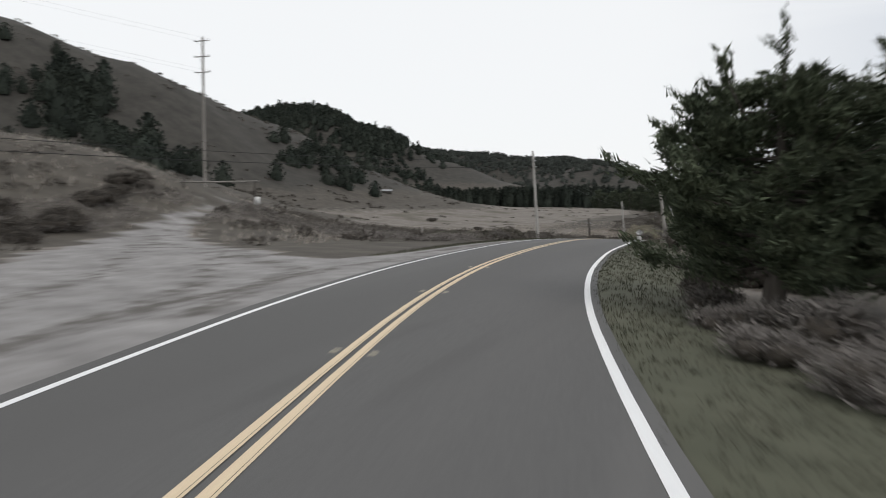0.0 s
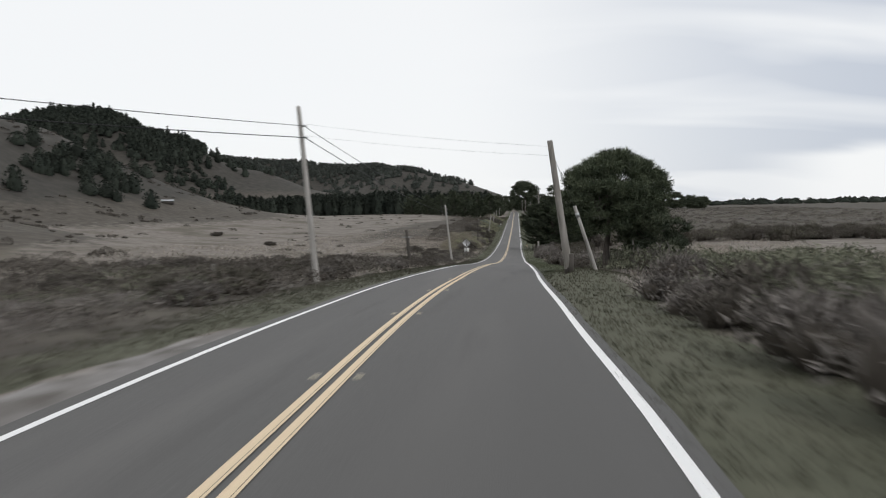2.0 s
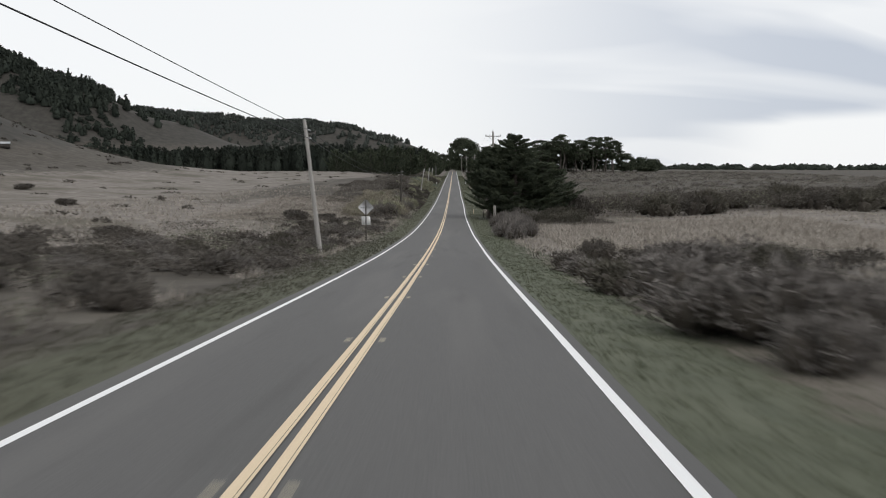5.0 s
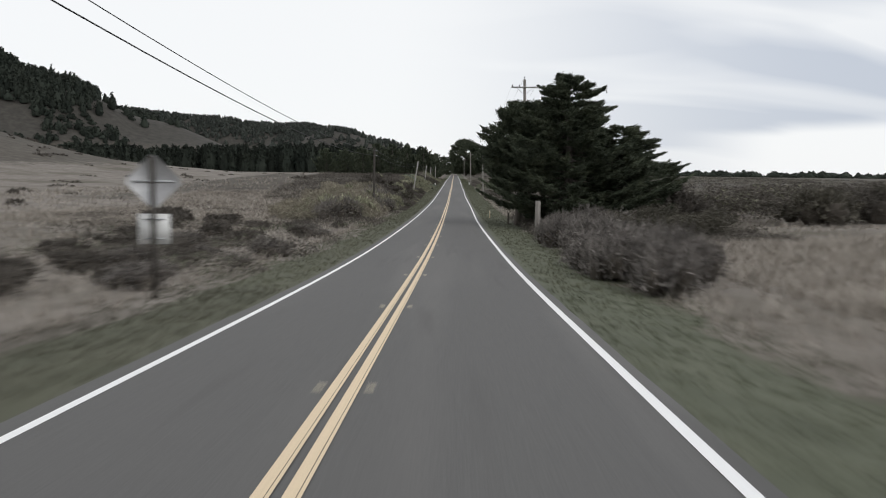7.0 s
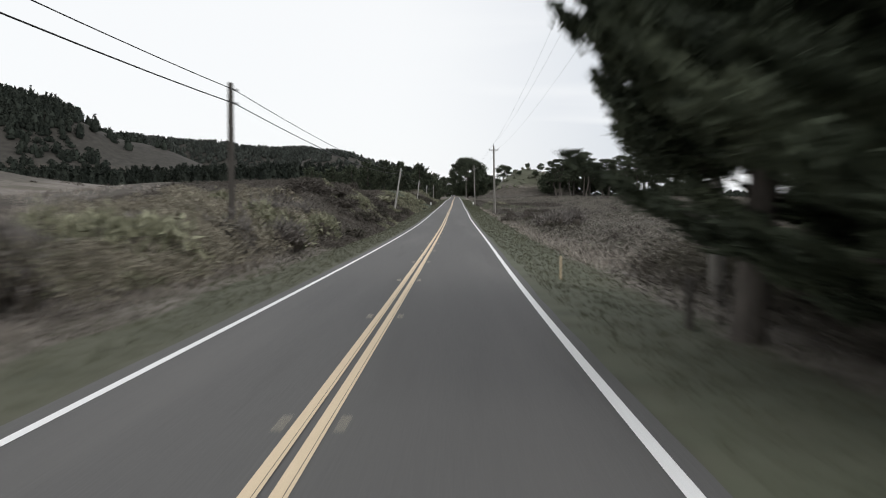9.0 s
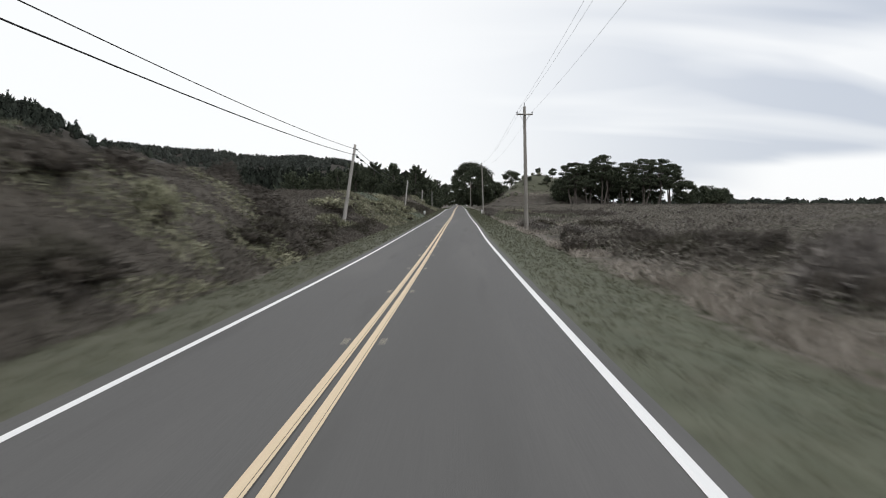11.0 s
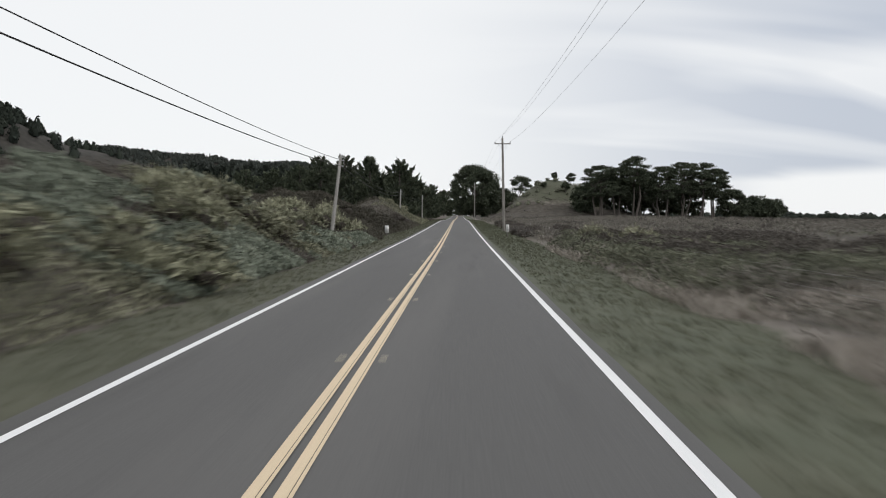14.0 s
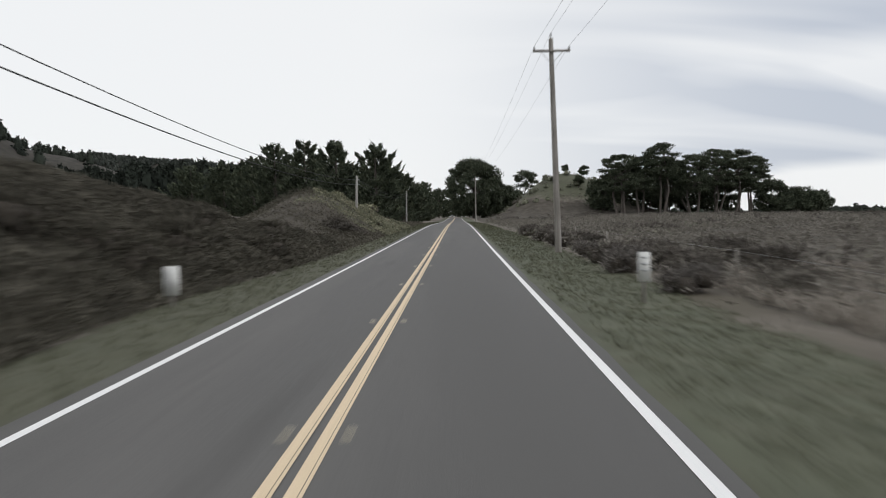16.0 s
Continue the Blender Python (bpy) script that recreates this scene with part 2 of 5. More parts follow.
M_PALEWOOD = material("bleached_wood", [(0.26, 0.25, 0.235), (0.36, 0.345, 0.325), (0.46, 0.44, 0.42)], 6, 0.85, 0.3, stretch=(1, 1, 0.08))
# dark fill for the cores added inside bushes to stop light showing through
M_BUSHCORE = material("bush_core", [(0.045, 0.038, 0.032), (0.085, 0.074, 0.062)], 6, 0.95, 0.3)
# paler than far_tree: distance haze is painted into this foliage colour
M_HAZEWOOD = material("hazed_tree", [(0.042, 0.048, 0.043), (0.068, 0.075, 0.066)], 0.03, 0.9, 0, island=0.3, spec=0.1)
M_FAR = material("far_tree", [(0.024, 0.030, 0.025), (0.043, 0.050, 0.040)], 0.05, 0.9, 0, island=0.35, spec=0.1)


# ---- small builders ----
class Geo:
    """Collects vertices and faces for one mesh."""

    def __init__(self):
        self.v, self.f, self.n = [], [], 0

    def add(self, verts, faces):
        self.v.append(np.asarray(verts, float).reshape(-1, 3))
        self.f += [tuple(int(i) + self.n for i in q) for q in faces]
        self.n += len(self.v[-1])

    def blades(self, verts):
        verts = np.asarray(verts, float).reshape(-1, 3)
        k = len(verts) // 3
        idx = np.arange(3 * k).reshape(k, 3) + self.n
        self.v.append(verts)
        self.f += idx.tolist()
        self.n += 3 * k

    def box(self, x, y, z, sx, sy, sz):
        p = [(x + i * sx / 2, y + j * sy / 2, z + k * sz / 2) for k in (-1, 1) for i, j in ((-1, -1), (1, -1), (1, 1), (-1, 1))]
        self.add(p, [(3, 2, 1, 0), (4, 5, 6, 7), (0, 1, 5, 4), (1, 2, 6, 5), (2, 3, 7, 6), (3, 0, 4, 7)])

    def tube(self, pts, radii, sides=8):
        pts = [Vector(p) for p in pts]
        rings = []
        for i, p in enumerate(pts):
            d = (pts[min(i + 1, len(pts) - 1)] - pts[max(i - 1, 0)]).normalized()
            a = d.orthogonal().normalized() if abs(d.z) < 0.9 else Vector((1, 0, 0)) - d * d.x
            a.normalize()
            b = d.cross(a)
            rings += [p + radii[i] * (math.cos(2 * math.pi * k / sides) * a + math.sin(2 * math.pi * k / sides) * b) for k in range(sides)]
        fs = [(r * sides + k, r * sides + (k + 1) % sides, (r + 1) * sides + (k + 1) % sides, (r + 1) * sides + k) for r in range(len(pts) - 1) for k in range(sides)]
        fs += [tuple(range(sides))[::-1], tuple((len(pts) - 1) * sides + k for k in range(sides))]
        self.add([tuple(v) for v in rings], fs)

    def mesh(self, name, mat, smooth=False):
        me = bpy.data.meshes.new(name)
        if self.v and self.f:
            v = np.concatenate(self.v)
            loops = np.fromiter((i for q in self.f for i in q), np.int32)
            sizes = np.fromiter((len(q) for q in self.f), np.int32)
            me.vertices.add(len(v))
            me.vertices.foreach_set("co", v.astype(np.float32).ravel())
            me.loops.add(len(loops))
            me.loops.foreach_set("vertex_index", loops)
            me.polygons.add(len(sizes))
            me.polygons.foreach_set("loop_start", np.concatenate([[0], np.cumsum(sizes)[:-1]]).astype(np.int32))
            me.update(calc_edges=True)
        me.materials.append(mat)
        if smooth:
            me.polygons.foreach_set("use_smooth", [True] * len(me.polygons))
        return me


def part(name, g, mat, parent, label="", smooth=False):
    ob = new(name, g.mesh(name, mat, smooth))
    ob.parent = parent
    return tagged(ob, label)


def thing(name, m, label, category, group="", kind=""):
    ob = new(name)
    ob.matrix_world = m
    return tagged(ob, label, category, group, kind)


def leaves(rng, centres, dirs, length, width, spread=0.6):
    """Leaf blades, each tapering to its tip: one at each centre, roughly along dirs."""
    k = len(centres)
    d = dirs + rng.normal(0, spread, (k, 3))
    d /= np.linalg.norm(d, axis=1)[:, None] + 1e-9
    s = np.cross(d, rng.normal(0, 1, (k, 3)))
    s /= np.linalg.norm(s, axis=1)[:, None] + 1e-9
    ln = (length * rng.uniform(0.6, 1.4, k))[:, None]
    wd = (width * rng.uniform(0.6, 1.4, k))[:, None]
    return np.stack([centres - d * ln * 0.5 + s * wd * 0.5, centres - d * ln * 0.5 - s * wd * 0.5, centres + d * ln * 0.5], 1).reshape(-1, 3)


# ---- the lie of the land ----
PY = [-320, -230, -146, -128, -119, -110, -102, -96, -90, -84, -78, -72, -66, -58, -46, -36, -24.3, 0, 25.7, 52, 78.8, 105.6, 132.5, 160, 186.6, 213.7, 240.8, 365, 450, 620, 3000]
PZ = [9.5, 9.2, 8.7, 8.53, 8.44, 8.33, 8.22, 8.06, 7.83, 7.57, 7.26, 6.93, 6.57, 6.07, 5.26, 4.52, 3.65, 2.04, 0.81, 0.14, -0.28, -0.54, -0.64, -0.52, -0.33, -0.17, 0, 1.3, 1.5, 3, 6]


def smooth_interp(y, xs, zs):
    """Cubic through the given heights, with even slopes."""
    xs, zs, y = np.array(xs, float), np.array(zs, float), np.asarray(y, float)
    m = np.gradient(zs, xs)
    i = np.clip(np.searchsorted(xs, y) - 1, 0, len(xs) - 2)
    h = xs[i + 1] - xs[i]
    t = np.clip((y - xs[i]) / h, 0, 1)
    return (2 * t**3 - 3 * t**2 + 1) * zs[i] + (t**3 - 2 * t**2 + t) * h * m[i] + (3 * t**2 - 2 * t**3) * zs[i + 1] + (t**3 - t**2) * h * m[i + 1]


def road_z(y):
    return smooth_interp(y, PY, PZ)


CY = [-141.6, -137.2, -132.6, -123.4, -114.2, -110, -108, -102, -96, -90, -84, -78, -72, -66, -58, -46, -40, -7, 5, 44, 110, 190, 206, 220, 235, 247, 300, 700]
CX = [5.26, 4.13, 3.05, 1.42, 0.47, 0.19, 0.10, -0.04, -0.18, -0.27, -0.28, -0.25, -0.25, -0.23, -0.18, -0.14, -0.12, -0.12, -0.12, 0.00, 0.02, 0.02, 0.05, 0.09, 0.10, 0.08, 0.03, 0.02]


def road_x(y):
    """The centre of the road: straight, but for the bend at the start."""
    y = np.asarray(y, float)
    d = np.clip(-141.6 - y, 0, 100)
    back = 5.26 + 0.265 * d + 0.0024 * d**2 + np.maximum(0, -241.6 - y) * 0.75
    return np.where(y < -141.6, back, smooth_interp(np.clip(y, -141.6, 700), CY, CX))


def sstep(a, b, x):
    t = np.clip((np.asarray(x, float) - a) / (b - a), 0, 1)
    return t * t * (3 - 2 * t)


RIDGES = [
    ([(-480, -60, 120), (-304, 104, 84), (-272, 139, 69), (-253, 220, 48), (-240, 290, 14), (-225, 330, 0)], 85),
    ([(-1100, 1000, 130), (-760, 930, 140), (-640, 917, 146), (-600, 917, 145), (-528, 914, 114), (-435, 970, 66), (-370, 985, 38), (-300, 1000, 0)], 150),
    ([(-1500, 2050, 175), (-900, 2050, 155), (-586, 2094, 132), (-416, 2019, 116), (-265, 1760, 88), (-205, 1740, 75), (-162, 1730, 44), (-122, 1710, 8), (-100, 1700, 0)], 170),
    ([(64, 614, 19), (54, 602, 21), (40, 594, 12)], 27),
    ([(-300, 100, 50), (-175, 42, 19), (-112, 0, 8)], 42),
    ([(-115, -175, 36), (-80, -125, 20), (-56, -94, 8.5)], 24),
]


def hills(x, y):
    out = np.zeros(np.broadcast(x, y).shape)
    for pts, w in RIDGES:
        best = np.full(out.shape, 0.0)
        for (ax, ay, ah), (bx, by, bh) in zip(pts[:-1], pts[1:]):
            dx, dy = bx - ax, by - ay
            t = np.clip(((x - ax) * dx + (y - ay) * dy) / (dx * dx + dy * dy), 0, 1)
            d = np.hypot(x - ax - t * dx, y - ay - t * dy)
            best = np.maximum(best, (ah + t * (bh - ah)) * np.exp(-((d / w) ** 2) * 1.0))
        out = np.maximum(out, best)
    return out


def hash_noise(x, y, s, seed=0.0):
    """Smooth ups and downs between -1 and 1, built from crossed waves."""
    x, y = np.asarray(x, float) / s, np.asarray(y, float) / s
    return (np.sin(1.7 * x + 2.1 * np.sin(0.9 * y + seed)) + np.sin(1.3 * y + 1.9 * np.sin(1.1 * x + 2 * seed)) + 0.5 * np.sin(3.1 * x - 2.7 * y + seed) + 0.5 * np.sin(3.7 * y + 2.3 * x + 3 * seed)) / 3.0


def verge_l(y):
    """Where the mown verge gives way to brush, inland."""
    return np.interp(y, [-110, -20, 20, 60, 98, 120, 165, 185, 205, 250, 257, 262, 275, 345, 400], [6.8, 6.6, 5.3, 5.0, 5.1, 5.1, 5.8, 6.1, 5.3, 5.3, 6.2, 6.2, 5.3, 5.1, 5.6])


def verge_r(y):
    """The same to seaward."""
    return np.interp(y, [-120, -98, -60, -25, 10, 60, 110, 200, 245, 300], [7.0, 6.6, 6.1, 6.2, 6.2, 6.3, 6.8, 7.2, 7.4, 7.2])


def ground_z(x, y):
    """Height of the ground; the road lies on it."""
    x, y = np.asarray(x, float), np.asarray(y, float)
    l = x - road_x(y)
    zr = road_z(y)
    off = np.abs(l)
    z = zr - 0.09 - 0.20 * sstep(4.0, 7.0, off)
    z = z + 0.18 * hash_noise(x, y, 7.0) * sstep(5, 14, off) + 0.5 * hash_noise(x, y, 40.0, 1.0) * sstep(15, 60, off)
    # a low rise to seaward past the bend
    z = z + 0.5 * np.exp(-((l - 6.0) ** 2) / 4.0 - (y + 76.0) ** 2 / 40.0) * sstep(3.9, 5.0, l)
    # inland: the plain smooths the road's dip and climbs to the hills
    plain = np.interp(y, [-300, -146, -90, -20, 100, 300, 500, 1200], [9.5, 9.2, 8.6, 3.4, 1.6, 2.8, 4.2, 8.0])
    left = sstep(12, 70, -l)
    z = z + (plain - zr) * left + 0.035 * np.maximum(0, -l - 70) * (1 - sstep(260, 500, -l)) * sstep(-250, -60, y) * (1 - sstep(250, 480, y))
    # the bank on the inland side, further along
    along = np.interp(y, [78, 100, 118, 130, 150, 162, 172, 185, 195, 211, 225, 245, 262, 276, 287, 297, 312, 340, 378], [0, 2.0, 3.8, 4.3, 3.7, 3.2, 2.7, 3.2, 3.6, 3.6, 3.5, 3.1, 3.5, 2.3, 0.5, 1.6, 4.4, 2.4, 0]) * (1 + 0.08 * hash_noise(x, y, 5.0, 2.0))
    z = z + along * sstep(-0.1, 7.5, -l - verge_l(y) - np.interp(y, [148, 158, 171, 180, 226, 236, 249, 257], [0, 1.4, 1.4, 0, 0, 3.2, 3.2, 0])) * (1 - sstep(0, 1, (-l - np.interp(y, [250, 285], [24, 13.0])) / np.interp(y, [250, 285], [36, 9.0])))
    # to seaward: nearly level
    plain_r = np.interp(y, [-300, -146, -70, 0, 100, 300, 500, 1200, 3000], [9.0, 8.0, 5.6, 2.4, 0.6, 1.6, 3.0, 6.0, 6.0])
    right = sstep(12, 60, l)
    z = z + (plain_r - zr) * right
    far = sstep(30, 120, off)
    rough = 9 * hash_noise(x, y, 70.0, 4.0) * sstep(20, 90, hills(x, y)) * sstep(500, 800, y) + 1.6 * hash_noise(x, y, 22.0, 6.0) * sstep(4, 30, hills(x, y)) * (y < 700)
    z = z + rough * sstep(60, 200, off)
    return z + hills(x, y) * far + hills(x, y) * (1 - far) * sstep(12, 40, off)


cols = [0, 2.0, 3.6]
step = 0.5
while cols[-1] < 3200:
    cols.append(cols[-1] + step)
    if cols[-1] > 9:
        step = min(step * 1.07, 45)
LC = np.array(sorted([-c for c in cols[1:]] + cols))
rws = [-320.0]
while rws[-1] < 3400:
    yy = rws[-1]
    rws.append(yy + (6 if yy < -175 else 2.0 if yy < 420 else min(40, 2.0 + (yy - 420) * 0.05)))
RW = np.array(rws)
GY, GL = np.meshgrid(RW, LC, indexing="ij")
GX = GL + road_x(GY)
GZ = ground_z(GX, GY)
g = Geo()
nr_, nc_ = GX.shape
idx = np.arange(nr_ * nc_).reshape(nr_, nc_)
g.v.append(np.stack([GX, GY, GZ], -1).reshape(-1, 3))
g.f = np.stack([idx[:-1, :-1], idx[:-1, 1:], idx[1:, 1:], idx[1:, :-1]], -1).reshape(-1, 4).tolist()
ground = new("ground", g.mesh("ground", M_GROUND, True))


def inside(x, y, poly):
    """True where a point lies within the outline."""
    hit = np.zeros(np.broadcast(x, y).shape, bool)
    for (ax, ay), (bx, by) in zip(poly, poly[1:] + poly[:1]):
        cross = (ay > y) != (by > y)
        hit ^= cross & (x < (bx - ax) * (y - ay) / (by - ay + 1e-9) + ax)
    return hit


GRAVEL = [(-1.5, -88), (-3.2, -88), (-4.0, -98), (-5.0, -106), (-5.6, -112), (-6.8, -117.2), (-10.1, -116.4), (-15.2, -112.8), (-21.2, -108.5), (-24, -105.8), (-26.1, -102.7), (-28.6, -97.9), (-31.4, -91.5), (-33, -87.5), (-36.5, -83.5), (-43, -80), (-51, -80), (-52, -83.5), (-44, -84.5), (-38.5, -87.5), (-35.9, -91.3), (-33.6, -93.5), (-31.5, -96.6), (-29.7, -101.3), (-28.3, -105.2), (-26.6, -109.1), (-23.3, -115.4), (-21.2, -119.1), (-16.6, -125.8), (-15, -134), (-12, -150), (-4, -185), (14, -185), (4, -141), (1, -122), (-1, -100)]
# where wheels have turned in from the road
RUTS = [[(6, -160), (-1.5, -138), (-6, -127), (-13, -117.5), (-22.5, -110.5), (-27, -104)], [(4, -160), (-4.5, -138), (-10.5, -127), (-16.5, -119), (-24.5, -110)], [(-1, -134), (-5.5, -122.5), (-12, -116.8), (-18, -112.5)], [(0.8, -150), (-3.2, -132), (-4, -122), (-2, -114)], [(-3.0, -84), (-3.5, -97), (-3.9, -106), (-4.2, -114)]]


def gravel_mask(x, y):
    out = np.zeros(np.broadcast(x, y).shape)
    for dx, dy in ((0, 0), (0.8, 0), (-0.8, 0), (0, 0.8), (0, -0.8)):
        out += inside(x + dx, y + dy, GRAVEL) / 5
    return out


def rut_mask(x, y):
    best = np.full(np.broadcast(x, y).shape, 99.0)
    for pts in RUTS:
        for (ax, ay), (bx, by) in zip(pts[:-1], pts[1:]):
            dx, dy = bx - ax, by - ay
            t = np.clip(((x - ax) * dx + (y - ay) * dy) / (dx * dx + dy * dy), 0, 1)
            best = np.minimum(best, np.hypot(x - ax - t * dx, y - ay - t * dy))
    return 0.62 * np.exp(-((best / 0.75) ** 2)) * inside(x, y, GRAVEL)


def on_mound(x, y):
    return 1 - sstep(26, 40, np.hypot(x - 57, y - 606))


def green_mask(x, y):
    l = x - road_x(y)
    w = 0.5 * hash_noise(x, y, 2.2, 3.0)
    outer = np.where(l < 0, 1 - sstep(-0.4, 0.9, -l - verge_l(y) + w), 1 - sstep(-0.8, 1.6, l - verge_r(y) + w))
    return np.maximum(0.95 * sstep(2.9, 3.2, np.abs(l - 0.3)) * outer * (1 - np.minimum(1, 1.2 * inside(x, y, GRAVEL))), 0.8 * on_mound(x, y), 0.62 * sstep(3.3, 4, -l) * (1 - sstep(22, 30, -l)) * sstep(-122, -116, y) * (1 - sstep(-98, -86, y)) * (1 - inside(x, y, GRAVEL)))


def lush_mask(x, y):
    l = x - road_x(y)
    return green_mask(x, y) * np.where(l > 0, np.interp(y, [-85, -50, 10, 80, 190, 230], [0.15, 0.8, 0.8, 0.6, 0.6, 0.6]), 0.2 * (1 - sstep(10, 80, y)))


def scrub_mask(x, y):
    l = x - road_x(y)
    wob = 5 * hash_noise(x, y, 13.0, 7.0) + 2 * hash_noise(x, y, 4.0, 5.0)
    yw, lw = y + 3.5 * wob, l + 0.5 * wob * sstep(8, 20, np.abs(l))
    left = sstep(-0.1, 0.9, -l - verge_l(y)) * (1 - sstep(25, 60, -lw)) * sstep(88, 104, yw) * (1 - sstep(380, 430, y))
    right = sstep(0.2, 3, lw - verge_r(y)) * np.where(l < 24, sstep(40, 54, yw), sstep(70, 125, yw))
    hill = 0.95 * sstep(0.4, 5, hills(x, y)) * (1 - 0.9 * on_mound(x, y))
    early = np.where(l < 0, (0.55 * sstep(-2.6, -1.2, -l - verge_l(y)) + 0.45 * sstep(-1.0, 1.2, -l - verge_l(y))) * (1 - sstep(0, 9, -lw - np.interp(yw, [-60, 5], [17, 13])) * sstep(-95, -70, yw)) * (1 - 0.75 * sstep(-15, 30, yw)), 0.72 * sstep(0.2, 3.0, l - verge_r(y)) * (1 - 0.35 * sstep(25, 60, lw)) * (1 - sstep(-18, 4, yw)))
    early = early * np.where((l < 0) & (y < -84), 0.9 + 0.1 * np.maximum(sstep(-102, -90, y), sstep(24, 32, -l)), 1.0)
    early = early * (1 - np.minimum(1, 1.5 * inside(x, y, GRAVEL)))
    return np.maximum.reduce([left, 0.95 * right * (1 - on_mound(x, y)), hill, early])


def wood_mask(x, y):
    h = hills(x, y)
    a = np.where(y < 700, 0.95 * sstep(3, 18, h) * (1 - on_mound(x, y)), sstep(10, 45, h)) * (y < 1400)
    return np.maximum(a, sstep(5, 25, h) * (y > 1400))


for attr, fn in (("gravel", gravel_mask), ("rut", rut_mask), ("green", green_mask), ("lush", lush_mask), ("scrub", scrub_mask), ("wood", wood_mask)):
    ground.data.attributes.new(attr, "FLOAT", "POINT").data.foreach_set("value", fn(GX, GY).astype(np.float32).ravel())
tagged(ground, "dry coastal grassland with brown scrub and low hills", "ground", kind="structure")


def left_edge(y):
    return smooth_interp(np.clip(y, -141, 620), [-141, -131, -112, -110, -108, -102, -96, -90, -84, -78, -72, -66, -58, -46, -40, -6, 45, 150, 190, 206, 220, 235, 247, 300, 620], [-3.06, -3.04, -2.88, -2.86, -2.84, -2.81, -2.70, -2.62, -2.63, -2.68, -2.62, -2.60, -2.65, -2.71, -2.74, -2.83, -2.76, -2.76, -2.80, -2.85, -2.94, -2.99, -2.97, -2.90, -2.90])


def right_edge(y):
    return smooth_interp(np.clip(y, -141, 620), [-141, -131, -113, -110, -108, -102, -96, -90, -84, -78, -72, -66, -58, -46, -40, -4, 10, 20, 46, 56, 66, 96, 110, 125, 140, 150, 158, 167, 190, 206, 220, 235, 247, 300, 620], [3.48, 3.62, 3.75, 3.75, 3.76, 3.80, 3.75, 3.75, 3.64, 3.56, 3.59, 3.60, 3.54, 3.51, 3.52, 3.56, 3.56, 3.47, 3.27, 3.21, 3.19, 3.38, 3.43, 3.42, 3.38, 3.34, 3.33, 3.37, 3.42, 3.37, 3.31, 3.29, 3.32, 3.38, 3.43])


def zero(y):
    return np.zeros_like(np.asarray(y, float))


def strip(name, f0, f1, y0, y1, lift, mat, label, category, step=2.0, parent=None):
    """A band laid along the road between two offsets from its centre."""
    ys = np.arange(y0, y1 + 0.1, step)
    sl = np.gradient(road_x(ys), ys)
    nx, ny = 1 / np.sqrt(1 + sl**2), -sl / np.sqrt(1 + sl**2)
    zz = road_z(ys) + lift
    gg = Geo()
    v = []
    l0, l1 = f0(ys), f1(ys)
    for t in np.linspace(0, 1, 2 if abs(l1[0] - l0[0]) < 1 else 9):
        l = l0 + (l1 - l0) * t
        v.append(np.stack([road_x(ys) + nx * l, ys + ny * l, zz - 0.018 * np.abs(l)], -1))
    k, n = len(v), len(ys)
    gg.v.append(np.concatenate(v))
    gg.f = [(a * n + i, (a + 1) * n + i, (a + 1) * n + i + 1, a * n + i + 1) for a in range(k - 1) for i in range(n - 1)]
    ob = new(name, gg.mesh(name, mat, True))
    ob.parent = parent
    return tagged(ob, label, category, kind="structure" if parent is None else "")


road = strip("road", lambda y: left_edge(y) - 0.36 - 0.05 * hash_noise(y, y, 2.3), lambda y: right_edge(y) + 0.27 + 0.05 * hash_noise(y, y, 1.9, 2.0), -300, 620, 0.012, M_ASPHALT, "worn grey asphalt two-lane road", "road")
strip("edge_line", lambda y: left_edge(y) - 0.065, lambda y: left_edge(y) + 0.065, -300, 620, 0.018, M_WHITE, "solid white edge line", "", parent=road)
strip("edge_line", lambda y: right_edge(y) - 0.075, lambda y: right_edge(y) + 0.075, -300, 620, 0.018, M_WHITE, "solid white edge line", "", parent=road)
for name, label, a, b in (("centre_line", "solid yellow centre line", -0.185, -0.085), ("centre_line", "solid yellow centre line", 0.045, 0.145)):
    ob = strip(name, lambda y, a=a: zero(y) + a, lambda y, b=b: zero(y) + b, -300, 620, 0.018, M_YELLOW, label, "", parent=road)
    strip("line_overlap", lambda y, b=b: zero(y) + b + 0.007, lambda y, b=b: zero(y) + b + 0.04, -300, 620, 0.018, M_YELLOW, "narrow second pass of yellow paint", "", parent=ob)


# ---- on the road: paired reflectors beside the yellow lines ----
g = Geo()
g.add([(-0.055, -0.06, 0), (0.055, -0.06, 0), (0.055, 0.06, 0), (-0.055, 0.06, 0), (-0.045, -0.02, 0.018), (0.045, -0.02, 0.018), (0.045, 0.02, 0.018), (-0.045, 0.02, 0.018)],
      [(0, 1, 5, 4), (1, 2, 6, 5), (2, 3, 7, 6), (3, 0, 4, 7), (4, 5, 6, 7)])
reflector_mesh = g.mesh("road_reflector", M_REFLECTOR)
g = Geo()
ang = np.linspace(0, 2 * math.pi, 11)[:-1]
g.add(np.stack([0.085 * np.cos(ang) * (1 + 0.2 * np.sin(3 * ang)), 0.15 * np.sin(ang) * (1 + 0.15 * np.cos(2 * ang)), 0 * ang], -1), [tuple(range(10))])
patch_mesh = g.mesh("glue_patch", M_PATCH)
